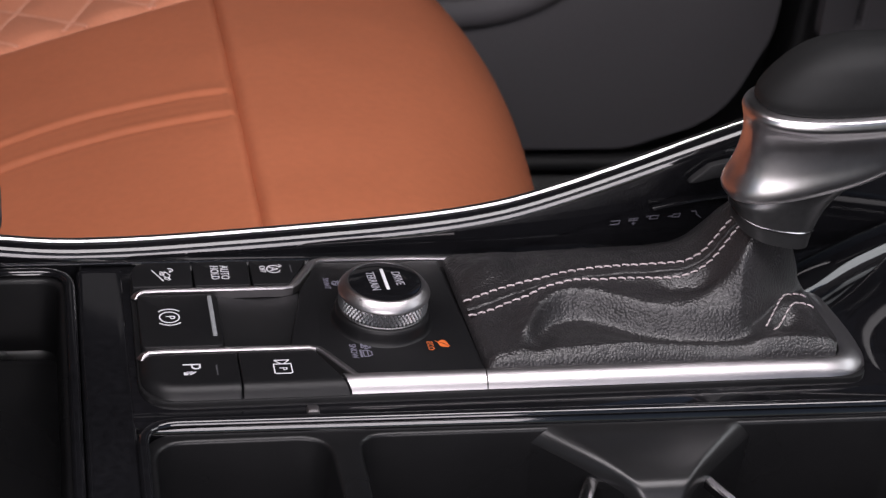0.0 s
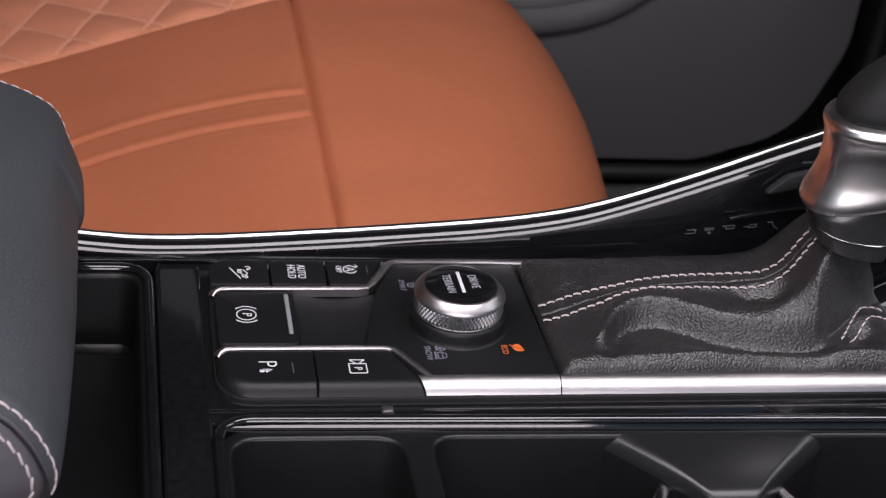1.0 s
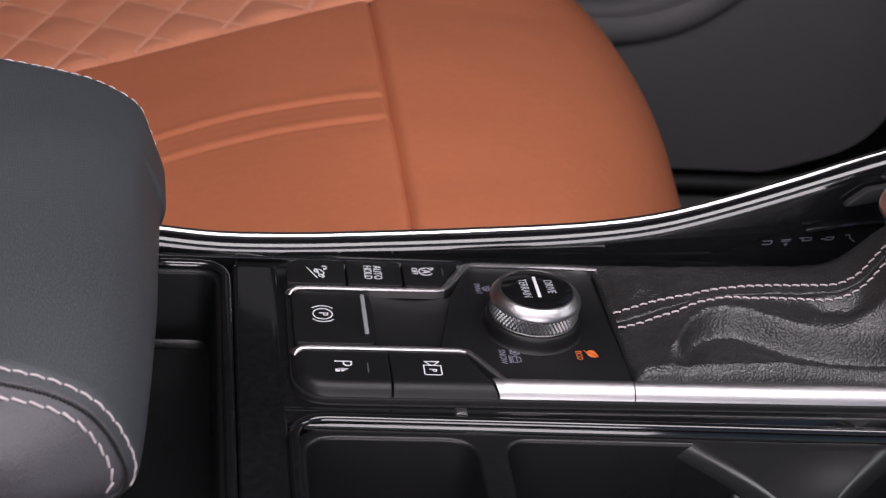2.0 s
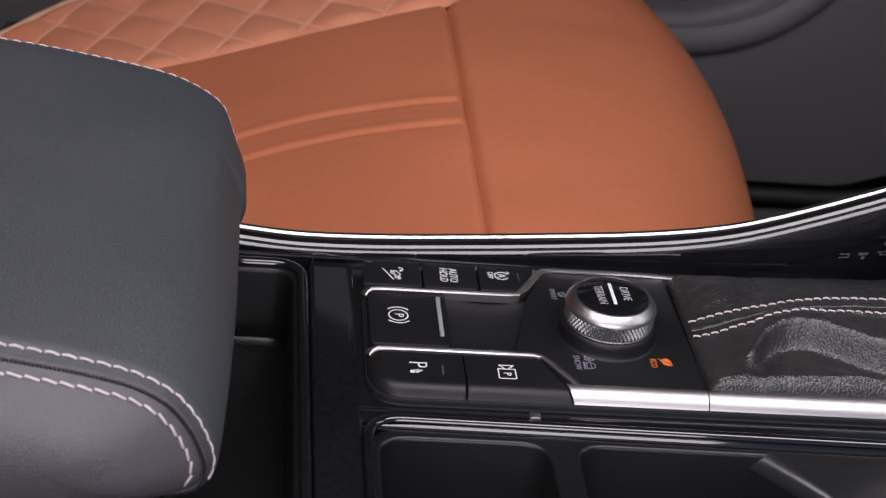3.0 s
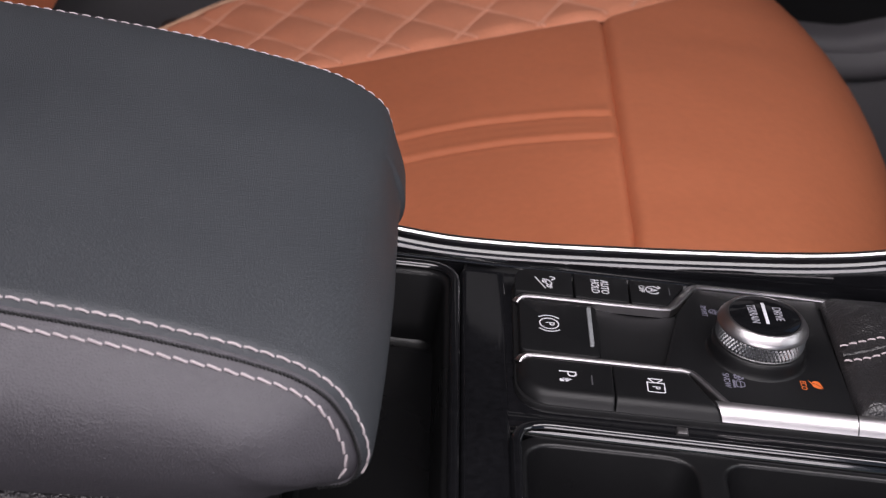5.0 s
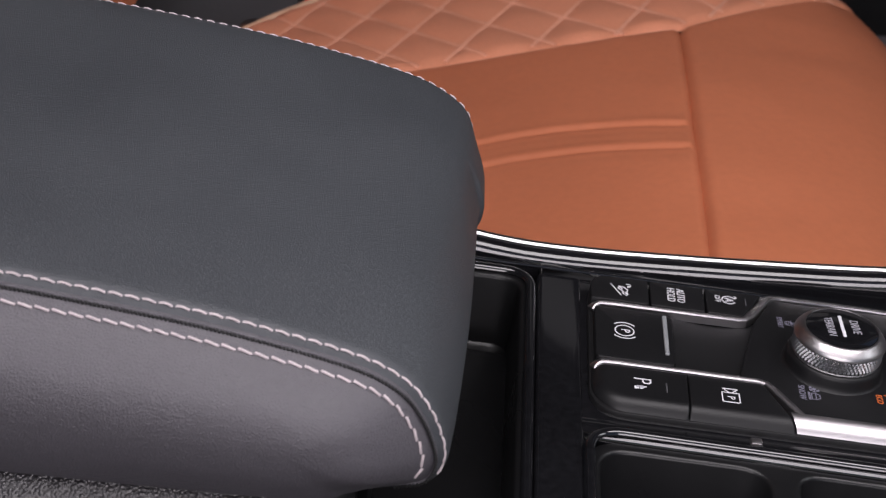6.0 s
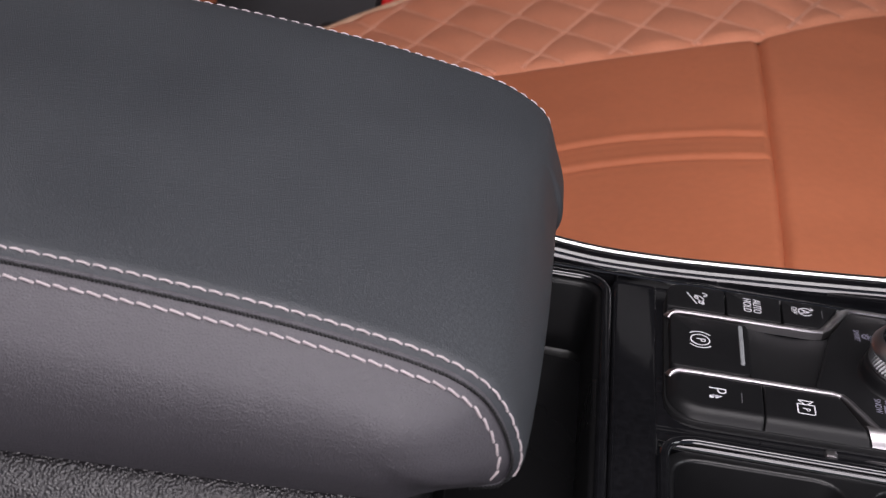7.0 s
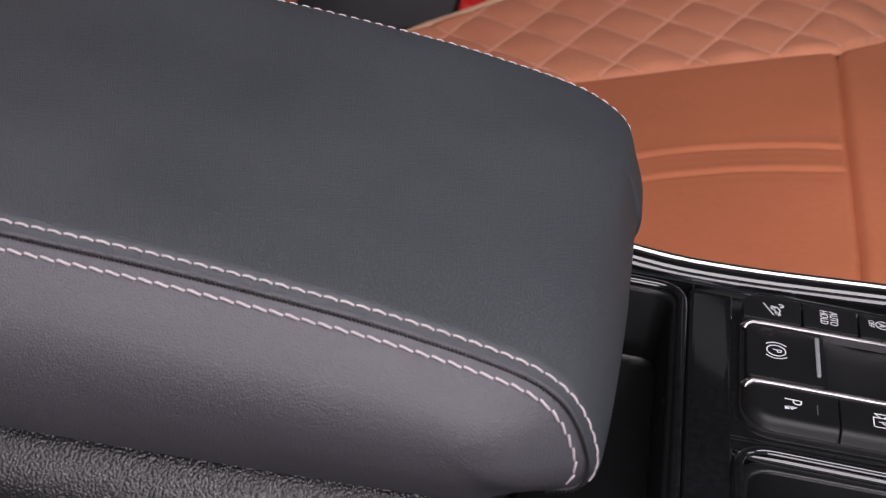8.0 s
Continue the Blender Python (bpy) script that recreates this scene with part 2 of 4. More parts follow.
def plate_with_holes(outer, holes, z, thick, lip=0.15, wall=None, warp=None):
    """A flat plate with rounded holes. wall: depth to which each hole's wall goes on, with a floor, as a bin."""
    bm = bmesh.new()

    def loop(points, h):
        vs = [bm.verts.new((p.x, p.y, h)) for p in points]
        return vs, [bm.edges.new((vs[i], vs[(i + 1) % len(vs)])) for i in range(len(vs))]

    edges = []
    ov, oe = loop(rounded(outer), z)
    edges += oe
    tops = []
    for h in holes:
        hv, he = loop(rounded(h, 0), z)
        edges += he
        tops.append((h, hv))
    bmesh.ops.triangle_fill(bm, use_beauty=True, edges=edges)
    for h, hv in tops:
        last = hv
        depth = wall or thick
        rings = [(lip * 0.3, z - lip * 0.1), (lip * 0.75, z - lip * 0.4), (lip, z - lip), (lip + 0.04 * depth, z - depth)]
        if wall:
            rings += [(lip + 0.04 * depth + 0.3, z - depth - 0.25)]
        for inset, hz in rings:
            ring = [bm.verts.new((p.x, p.y, hz)) for p in rounded(h, inset)]
            for i in range(len(ring)):
                bm.faces.new((last[i], last[(i + 1) % len(ring)], ring[(i + 1) % len(ring)], ring[i]))
            last = ring
        if wall:
            bm.faces.new(last)
    ring = [bm.verts.new((v.co.x, v.co.y, z - thick)) for v in ov]
    for i in range(len(ring)):
        bm.faces.new((ov[i], ov[(i + 1) % len(ring)], ring[(i + 1) % len(ring)], ring[i]))
    if warp:
        for v in bm.verts:
            v.co = warp(v.co)
    return bm


def box_outline(x0, y0, x1, y1, r=0.0):
    return [(x0, y0, r), (x1, y0, r), (x1, y1, r), (x0, y1, r)]


# ---- the cabin around: ground, floor, roof, walls ----
tagged(part("ground", slab(box_outline(-3000, -3000, 3000, 3000), -90, -85, 1), material("asphalt", (0.05, 0.05, 0.05), 0.9, mottle=0.3, mottle_scale=8)), "grey asphalt under the parked car", "ground", kind="structure")
tagged(part("floor", slab(box_outline(-160, -95, 140, 98), -46, -42, 0.5), CARPET), "black carpeted floor of the car", "floor", kind="structure")
# roof out of view; its opening is only there for the added overhead lamp
tagged(part("ceiling", plate_with_holes(box_outline(-160, -95, 110, 98, 6), [box_outline(-82, -66, 72, -10, 5)], 104, 4, 0.6), ROOFLINING), "unseen black roof lining with an opening added for the overhead lamp", "ceiling", kind="structure")
tagged(part("wall_rear", slab(box_outline(-165, -95, -160, 98, 1), -42, 104, 0.5), DARK), "dark rear bulkhead of the cabin", "wall", kind="structure")
tagged(part("wall_front", slab(box_outline(112, -95, 118, 98, 1), -42, 42, 0.5), DARK), "dark bulkhead below the windscreen", "wall", kind="structure")
tagged(part("sill", slab(box_outline(-160, -98, 140, -88, 2), -46, -34, 1), DARK), "dark door sill of the open passenger door", "sill", kind="structure")


def build_door():
    door = thing("door_1", "closed driver's door with grey lower trim panel", "door", kind="structure")
    up = lambda c: Vector((c.x, 90 + (0.0 - c.z), c.y))
    outer = [(-60, -38.6, 2), (45, -38.6, 9), (55.5, -35.0, 10), (59.5, -25, 10), (60.5, 28, 3), (-60, 28, 3)]
    pocket = [(4, -21.8, 3), (26, -21.5, 7), (32.3, -19.4, 7), (37.5, -13, 5), (37.5, -8, 3), (4, -8, 3)]
    part("trim_panel", plate_with_holes(outer, [pocket], 0, 4, 1.2, wall=6, warp=up), DOOR, door, "smooth grey plastic trim with rounded lower corner")
    # black slab in front of the pocket's grey floor
    part("pocket_slab", slab(pocket, -5.6, -3.4, 0.3, warp=up), MATTE, door, "black slab at the back of the door pocket")
    lip = smooth_path([(-2, 89.7, -23.6), (12, 89.7, -23.4), (25, 89.7, -23.1), (31, 89.7, -21.9), (35.5, 89.7, -19.4), (39, 89.7, -15.5), (40, 89.7, -9)], 60)
    part("pocket_lip", sweep(lip, [(-1.5, -0.3), (-1.5, 0.1), (-0.6, 0.75), (0.3, 0.9), (1.0, 0.75), (1.4, 0.3), (1.5, -0.3)], up=Vector((0, -1, 0))), DOOR, door, "rounded grey lip of the door pocket")
    part("armrest_ledge", slab([(-40, -6, 3), (58, -6, 3), (58, 2, 3), (-40, 2, 3)], -1, 3, 1.2, warp=up), DARK, door, "dark armrest ledge")
    part("lower_seal", sweep(smooth_path([(-60, 89.5, -40), (30, 89.5, -40), (48, 89.5, -39.5), (57, 89.5, -36.5), (61.5, 89.5, -30), (62.5, 89.5, -15), (62.5, 89.5, 20)], 60), oval(0.9, 0.9, 10), up=Vector((0, 1, 0))), DARK, door, "black rubber seal")
    part("outer_skin", slab([(-60, -44, 2), (80, -44, 2), (80, 28, 2), (-60, 28, 2)], -9, -7, 0.3, warp=up), DARK, door)
    part("window_frame", plate_with_holes([(-60, 28, 1), (62, 28, 1), (40, 100, 4), (-60, 100, 1)], [[(-54, 31, 2), (55, 31, 2), (36, 94, 4), (-54, 94, 2)]], 0, 4, 0.4, warp=up), DARK, door, "black window frame")
    # pane added out of view to keep the sky out of gloss reflections
    part("blocking_pane", slab([(-56, 29, 2), (58, 29, 2), (38, 96, 4), (-56, 96, 2)], -3.2, -2.8, 0.05, warp=up), DARKPANE, door, "unseen opaque dark pane that blocks the sky")
    return door


build_door()
kick = plate_with_holes([(61.9, -23.4, 1.2), (74, -22.2, 1), (74, 12, 1), (61.2, 12, 1)], [[(65.3, -21.8, 0.3), (66.6, -21.6, 0.3), (66.6, 8, 0.3), (65.0, 8, 0.3)]], 0, 1.6, 0.3, wall=1.4, warp=lambda c: Vector((c.x, 84.2 - c.z, c.y)))
tagged(part("trim", kick, DOOR), "grey kick panel trim with a narrow recess", "trim", kind="structure")
tagged(part("wall_left", slab(box_outline(62.5, 86, 140, 98, 1), -42, 104, 0.5), DARK), "dark kick panel and pillar of the footwell", "wall", kind="structure")
tagged(part("wall_left", slab(box_outline(-160, 86, -61, 98, 1), -42, 104, 0.5), DARK), "dark rear side trim of the cabin", "wall", kind="structure")


def build_pedals():
    p = thing("pedal", "dark brake pedal hanging in the black footwell", "pedal")
    part("pad", slab(box_outline(78, 56, 80, 63, 0.6), -22, -16, 0.3), DARK, p)
    part("arm", sweep(smooth_path([(80.5, 60, -18), (86, 60, -10), (90, 60, 5), (92, 60, 20)], 12), oval(0.8, 1.4, 8)), DARK, p)
    dash = thing("dashboard", "dark lower dashboard over the footwell", "dashboard")
    part("panel", slab(box_outline(70, -60, 110, 88, 4), 4, 31, 3), DARK, dash)
    # unseen block added to keep windscreen light off the door's front end
    part("door_shade_block", slab(box_outline(50, 15, 70, 84, 5), 9, 44, 4), DARK, dash, "dark block added out of view to shade the door")


build_pedals()


# ---- centre console ----
def rail_z(x):
    table = [(-40, 2.6), (-26, 1.0), (-22, 0.5), (-18.6, 0.08), (-15.8, -0.22), (-12, -0.15), (-9.9, -0.04), (-4, 0.37), (2.2, 0.89), (5.3, 1.26), (8.4, 1.85), (11.4, 2.87), (14.5, 4.06), (17.5, 5.3), (21.5, 6.87), (30, 10.2), (45, 16)]
    for (a, za), (b, zb) in zip(table, table[1:]):
        if x <= b:
            return za + (zb - za) * (x - a) / (b - a)
    return table[-1][1]


def rail_path(dy, dz, x0=-34, x1=44, n=90):
    xs = span(x0, x1, n)
    zs = [rail_z(x) for x in xs]
    for _ in range(3):
        zs = [zs[0]] + [(a + 2 * b + c) / 4 for a, b, c in zip(zs, zs[1:], zs[2:])] + [zs[-1]]
    return [Vector((x, 8.5 + dy, z + dz)) for x, z in zip(xs, zs)]


def build_console():
    c = thing("center_console", "gloss black car centre console with chrome-edged side rail", "console")
    bezel = part("bezel", slab(box_outline(-14.7, -7.2, 40, 7.95, 0.3), -1.4, -0.85, 0.12), GLOSS, c, "piano black bezel round the controls")
    part("rear_band", grid(lambda u, v: (u[0], v, u[1]), [(-14.9, -1.6), (-14.86, -1.0), (-14.76, -0.86), (-14.6, -0.81), (-14.45, -0.8), (-13.8, -0.8), (-13.0, -0.8), (-12.7, -0.81), (-12.6, -0.84), (-12.5, -0.95)], span(6.4, -24, 30)), GLOSS, bezel, "piano black band")
    # lip of the tray in front of the armrest
    tray_rim = [(-40, -20, 2), (-15.2, -20, 1.6), (-15.2, 6.3, 1.6), (-40, 6.3, 1.6)]
    loop = [Vector((p.x, p.y, -0.75)) for p in rounded(tray_rim, 0, 10)]
    part("tray_rim", sweep(loop + loop[:1], oval(0.28, 0.22, 10), caps=False), GLOSS, c, "glossy raised tray rim")
    part("tray", plate_with_holes(box_outline(-41, -22, -15.1, 6.7, 1), [[(-40, -20, 2), (-15.5, -20, 1.4), (-15.5, 6.0, 1.4), (-40, 6.0, 1.4)]], -0.9, 0.5, 0.25, wall=4.2), TRAY, c, "matte black storage tray")
    part("tray_step", slab(box_outline(-40, -20, -15.8, 4.3, 0.8), -7.0, -4.75, 0.15), TRAY, c, "black rubber mat in the tray")
    # near strip and cup holder rim
    part("near_strip", grid(lambda u, v: (v, u[0] - 0.018 * (v + 5) * (u[0] < -6.6), u[1]), [(-5.4, -1.0), (-5.9, -0.86), (-6.5, -0.83), (-6.9, -0.83), (-7.15, -0.86), (-7.3, -1.0), (-7.4, -1.3), (-7.45, -1.9)], span(-12.6, 40, 60)), GLOSS, c, "piano black strip")
    rim = [(-12.3, -22, 1.6), (27.3, -22, 1.6), (27.3, -7.75, 1.7), (-12.3, -7.1, 1.7)]
    loop = [Vector((p.x, p.y, -0.68)) for p in rounded(rim, 0, 10)]
    part("cup_holder_rim", sweep(loop + loop[:1], oval(0.26, 0.2, 10), caps=False), GLOSS, c, "glossy black rim")
    cup = part("cup_holder", plate_with_holes([(-12.2, -22, 1.5), (27.2, -22, 1.5), (27.2, -7.8, 1.6), (-12.2, -7.2, 1.6)],
               [[(-11.9, -20, 1), (-3.4, -20, 1), (-3.55, -7.65, 1.7), (-11.9, -7.6, 1.6)], [(-2.5, -20, 1), (25.6, -20, 1), (25.6, -8.05, 1.2), (-2.5, -7.62, 1.4)]], -1.3, 0.5, 0.2, wall=8), TRAY, c, "matte black double cup holder")
    # saddle between the two cups

    def saddle(u, v):
        ease = 0.75 * v + 0.25 * v * v * (3 - 2 * v) - 0.06 * (1 - v) ** 8
        a, b = 6.1 + 4.4 * ease, 17.3 - 5.0 * ease
        z = -1.27 - 0.15 * v - 0.5 * v ** 3 - 1.0 * max(0, v - 0.8) ** 2 / 0.04 - 0.8 * max(0, abs(u - 0.5) - 0.4) ** 2 / 0.01
        return (a + (b - a) * u, -7.75 - 4.95 * v, z)

    bm = grid(saddle, span(0, 1, 25), span(0, 1, 21))
    edge = [e for e in bm.edges if e.is_boundary]
    made = bmesh.ops.extrude_edge_only(bm, edges=edge)
    for v in made["geom"]:
        if isinstance(v, bmesh.types.BMVert):
            v.co.z -= 6.0
        elif isinstance(v, bmesh.types.BMFace):
            v.material_index = 1
    saddle_part = part("saddle", bm, material("satin_dark_plastic", (0.011, 0.011, 0.0115), 0.3), cup, "satin dark saddle between the cups", smooth=60)
    saddle_part.data.materials.append(TRAY)
    for a, b, w in (((8.5, -10.4, -2.45), (7.3, -12.8, -2.6), 0.32), ((13.9, -10.3, -2.45), (15.2, -13.0, -2.6), 0.24)):
        a, b = Vector(a), Vector(b)
        part("grip_tab", sweep([a, a.lerp(b, 0.1), b, b + (b - a) * 0.05 - Vector((0, 0, 0.3))], [(-w, -0.4), (w, -0.4), (w, -0.02), (w * 0.7, 0.06), (-w * 0.7, 0.06), (-w, -0.02)]), SMOKE, cup, "smoked silver cup grip tab")
    # driver-side rail
    rail = part("rail", sweep(rail_path(-0.32, -0.38), [(-0.75, -2.2), (0.55, -2.2), (0.62, -0.5), (0.5, -0.1), (0.2, 0.2), (-0.15, 0.28), (-0.45, 0.15), (-0.62, -0.15), (-0.72, -0.7)]), GLOSS, c, "piano black grab rail")
    part("upper_chrome_strip", sweep(rail_path(0.0, -0.02), oval(0.2, 0.13, 12)), STRIP, rail, "chrome strip")
    part("lower_chrome_strip", sweep(rail_path(-0.62, -0.78, -34, 21), oval(0.11, 0.09, 10)), CHROME, rail, "thin chrome strip")
    # wall from the rail down to the controls

    def wall(u, v):
        x = u
        top = Vector((x, 7.75, rail_z(x) - 1.0))
        low = Vector((x, 7.68, -0.86))
        p = low.lerp(top, v)
        p.z -= 0.12 * math.sin(math.pi * v) * min(1, max(0.2, (x - 4) / 8))
        return p

    part("inner_wall", grid(wall, span(-34, 44, 80), span(0, 1, 10)), GLOSS, rail, "piano black inner wall")
    part("groove", sweep([Vector((x, 6.75, -0.55)) for x in span(-24, 12, 20)], oval(0.12, 0.08, 8)), GLOSS, rail)
    part("front_cover", grid(lambda u, v: (24.3 + u * 16, v, -0.86 + 6.5 * u ** 1.3 - 0.045 * u * max(0, 3 - v) ** 2), span(0, 1, 24), span(-7.0, 6.6, 24)), GLOSS, c, "piano black front cover")
    # made-up gloss tube, turned to mirror the windscreen lamp as a bright streak
    part("reflection_tube", sweep(smooth_path([(22.9, 2.4, -0.9), (25, 3.4, -0.5), (28, 4.9, -0.2), (33, 7.2, 0.2)], 30), oval(1.5, 1.3, 28)), GLOSS, c, "gloss black tube added to catch a bright reflection")
    # outer sides
    part("driver_side_panel", slab(box_outline(-60, 7.6, 44, 9.0, 0.3), -42, -2.4, 0.4), DARK, c, "dark side panel")

    def side(u, v):
        z = 3.6 + 0.03 * (u + 34) - 45 * v
        return (u, -20.9 - 1.6 * math.sin(min(1, v * 22) * math.pi / 2), z)

    low = [0, 0.004, 0.008, 0.012, 0.017, 0.023, 0.03, 0.037, 0.045, 0.07, 0.1, 0.15, 0.3, 0.6, 1]
    part("side_panel", grid(side, span(-64, -23.5, 30), low), COARSE, c, "coarse-grained black vinyl side panel")
    part("passenger_side_panel", slab(box_outline(-22, -23.2, 44, -22.2, 0.3), -42, -1.2, 0.3), DARK, c, "dark side panel")
    part("armrest_box", slab(box_outline(-62, -21.3, -22, 7.2, 1), -42, 2.6, 0.3), MATTE, c, "black box under the armrest")
    part("front_plinth", slab(box_outline(-22, -21.8, 44, 7.4, 1), -42, -11, 0.3), MATTE, c, "black console base")
    return c


build_console()
OUTLINE = [(-12.3, -5.75, 1.9), (24.4, -5.75, 1.3), (23.5, 5.95, 1.0), (-12.2, 5.9, 1.6)]


def inside(x, y):
    """How far a place lies inside the control panel's outline."""
    d = min(y + 5.75, x + 12.3, 5.9 - y)
    for cx, cy, r in ((-10.4, -3.85, 1.9), (-10.6, 4.3, 1.6)):
        if x < cx and (y < cy if cy < 0 else y > cy):
            d = r - math.hypot(x - cx, y - cy)
    return max(0, d)


def build_panel():
    p = thing("control_panel", "black control panel with satin silver trim and drive buttons", "control panel")
    part("base_plate", slab(OUTLINE, -0.9, -0.55, 0.1), MATTE, p)
    # far row of buttons
    far_row = [(-12.15, -9.1, 1.5, 0.1), (-9.0, -6.16, 0.1, 0.1), (-6.06, -3.2, 0.1, 0.1)]
    z = 0.0
    far = []
    for i, (x0, x1, r, r1) in enumerate(far_row):
        out = [(x0, 3.5, 0.1), (x1 + (-1.0 if i == 2 else 0), 3.5, 0.15), (x1 + (0.15 if i == 2 else 0), 5.8, r1), (x0, 5.8, r)]
        far.append(part("button", slab(out, -0.6, z, 0.07), BUTTON, p, "black button with white symbol"))
    car = [[(-0.62, 0.02), (-0.38, 0.36), (0.1, 0.42), (0.32, 0.2), (0.6, 0.16), (0.66, -0.04)], arc(-0.3, 0.0, 0.14, 0, 360, 10), arc(0.36, 0.0, 0.14, 0, 360, 10), [(-0.16, 0.0), (0.22, 0.0)]]
    tilt = radians(27)
    hill = local([[(u * math.cos(tilt) - v * math.sin(tilt), u * math.sin(tilt) + v * math.cos(tilt)) for u, v in line] for line in car], -10.5, 4.45, 0.72)
    hill += local([[(-0.64, -0.33), (0.62, 0.31)]], -10.82, 4.48, 0.8)
    hill += local([arc(-0.1, 0.0, 0.2, 200, 20, 8), [(-0.3, 0.05), (-0.3, -0.12)], [(0.12, 0.12), (0.0, 0.02), (0.2, -0.02)]], -10.18, 4.92, 0.7)
    part("symbol", strokes(hill, 0.055, z + 0.002), MARK, far[0])
    lettering("AUTO", 0.6, -7.42, 4.68, z + 0.008, MARK, far[1], squeeze=0.8)
    lettering("HOLD", 0.6, -7.93, 4.68, z + 0.008, MARK, far[1], squeeze=0.8)
    part("symbol", strokes([arc(-4.84, 4.9, 0.36, 30, 330, 16)] + local([[(-0.16, -0.2), (0, 0.22), (0.16, -0.2)], [(-0.1, -0.06), (0.1, -0.06)], [(-0.42, 0.3), (-0.28, 0.42), (-0.2, 0.26)]], -4.84, 4.9), 0.055, z + 0.002), MARK, far[2])
    lettering("OFF", 0.42, -5.44, 4.92, z + 0.008, MARK, far[2])
    part("indicator", slab(box_outline(-3.98, 4.55, -3.92, 5.25, 0.01), z, z + 0.01, 0.004), DIM, far[2])
    # parking brake button and the pocket beside it
    brake = part("brake_button", slab([(-12.0, -1.95, 0.3), (-8.0, -1.95, 0.35), (-8.0, 2.7, 0.35), (-12.0, 2.7, 0.3)], -0.6, 0.02, 0.1), BUTTON, p, "black parking brake button")
    part("bar", slab(box_outline(-8.52, -1.15, -8.3, 2.35, 0.08), 0.02, 0.13, 0.04), BAR, brake, "satin silver ridge")
    part("symbol", strokes([arc(-10.5, 0.58, 0.48, 0, 360, 28), arc(-10.5, 0.58, 0.72, 45, 135, 10), arc(-10.5, 0.58, 0.72, 225, 315, 10)], 0.06, 0.022), MARK, brake)
    lettering("P", 0.68, -10.48, 0.58, 0.03, MARK, brake)
    part("pocket", grid(lambda u, v: (-7.95 + 4.4 * u, 3.0 - 5.1 * v, -0.35 - 0.2 * math.sin(math.pi * min(1, u * 1.0)) + 0.25 * max(0, u - 0.8)), span(0, 1, 16), span(0, 1, 10)), MATTE, p, "smooth dark recess")
    # plate under the dial, with a curved rear edge
    plate = [(-4.9, -2.2, 0.3), (-3.5, -2.3, 0.2), (-1.9, -4.75, 0.2), (4.4, -4.75, 0.2), (4.0, 5.6, 0.2), (-2.5, 5.6, 0.2), (-3.7, 3.1, 1.0)]
    dial_plate = part("dial_plate", slab(plate, -0.6, -0.04, 0.14), BUTTON, p, "satin black plate")

    # near row of buttons, rolled off towards the passenger

    def near_button(left, right):
        def top(u, v):
            y = -2.55 - 3.13 * v
            x0, x1 = left(y), right(y)
            x = x0 + (x1 - x0) * u[0]
            d = min(inside(x, y), y + 5.75)
            k = max(0, 1 - d / 0.85)
            e = max(0, 1 - min(x - x0, x1 - x, -2.55 - y) / 0.06)
            return (x, y, -0.72 * k ** 2.2 - 0.06 * e * e - u[1])
        us = [(0, 0.6), (0, 0), (0.004, 0), (0.01, 0), (0.02, 0)] + [(f, 0) for f in span(0.05, 0.95, 22)] + [(0.98, 0), (0.99, 0), (0.996, 0), (1, 0), (1, 0.6)]
        bm = grid(top, us, [0, 0.006, 0.015, 0.03] + span(0.1, 0.6, 8) + span(0.65, 0.96, 14) + [0.98, 0.99, 1.0])
        return bm

    def corner(y):
        return -12.2 if y > -3.8 else -10.3 - math.sqrt(max(0, 1.9 ** 2 - (-3.8 - y) ** 2))

    near = [part("button", near_button(corner, lambda y: -7.53), BUTTON, p, "black button with rounded front edge", smooth=55),
            part("button", near_button(lambda y: -7.47, lambda y: -3.75 + (-2.55 - y) * 0.45), BUTTON, p, "black button with rounded front edge", smooth=55)]
    pd = local([[(-0.2, -0.55), (-0.2, 0.5), (0.12, 0.5), (0.26, 0.38), (0.26, 0.12), (0.12, 0.0), (-0.2, 0.0)]], -9.74, -3.66, 0.75)
    part("symbol", strokes(pd, 0.075, 0.002), MARK, near[0])
    cone = bmesh.new()
    for quad in ([(0.62, 0.42), (0.98, 0.02), (0.98, -0.06), (0.62, -0.1)], [(0.66, -0.16), (0.98, -0.16), (0.98, -0.46), (0.66, -0.46)]):
        cone.faces.new([cone.verts.new((-9.84 + 0.72 * v, -3.66 - 0.72 * u, 0.006)) for u, v in quad])
    part("symbol", cone, MARK, near[0])
    waves = local([arc(0.1, -0.05, 0.3 + 0.1 * k, -35, 35, 4) for k in range(3)], -9.84, -3.82, 0.72)
    part("symbol", strokes(waves, 0.035, 0.003), GREYMARK, near[0])
    part("indicator", slab(box_outline(-8.62, -4.4, -8.55, -3.6, 0.01), 0.0, 0.01, 0.004), DIM, near[0])
    part("symbol", strokes(local([[(-0.5, -0.6), (0.55, -0.6), (0.62, -0.5), (0.62, 0.5), (0.55, 0.6), (-0.5, 0.6), (-0.5, -0.6)], [(-0.5, -0.1), (-0.95, -0.5), (-0.95, 0.5), (-0.5, 0.1)]], -5.46, -4.05, 0.7), 0.06, 0.002), MARK, near[1])
    lettering("P", 0.56, -5.47, -4.1, 0.008, MARK, near[1])
    # satin strips
    ridge = [(-0.3, -0.5), (0.2, -0.5), (0.21, -0.05), (0.17, 0.02), (0.1, 0.05), (0.02, 0.03), (-0.24, -0.1), (-0.3, -0.14)]
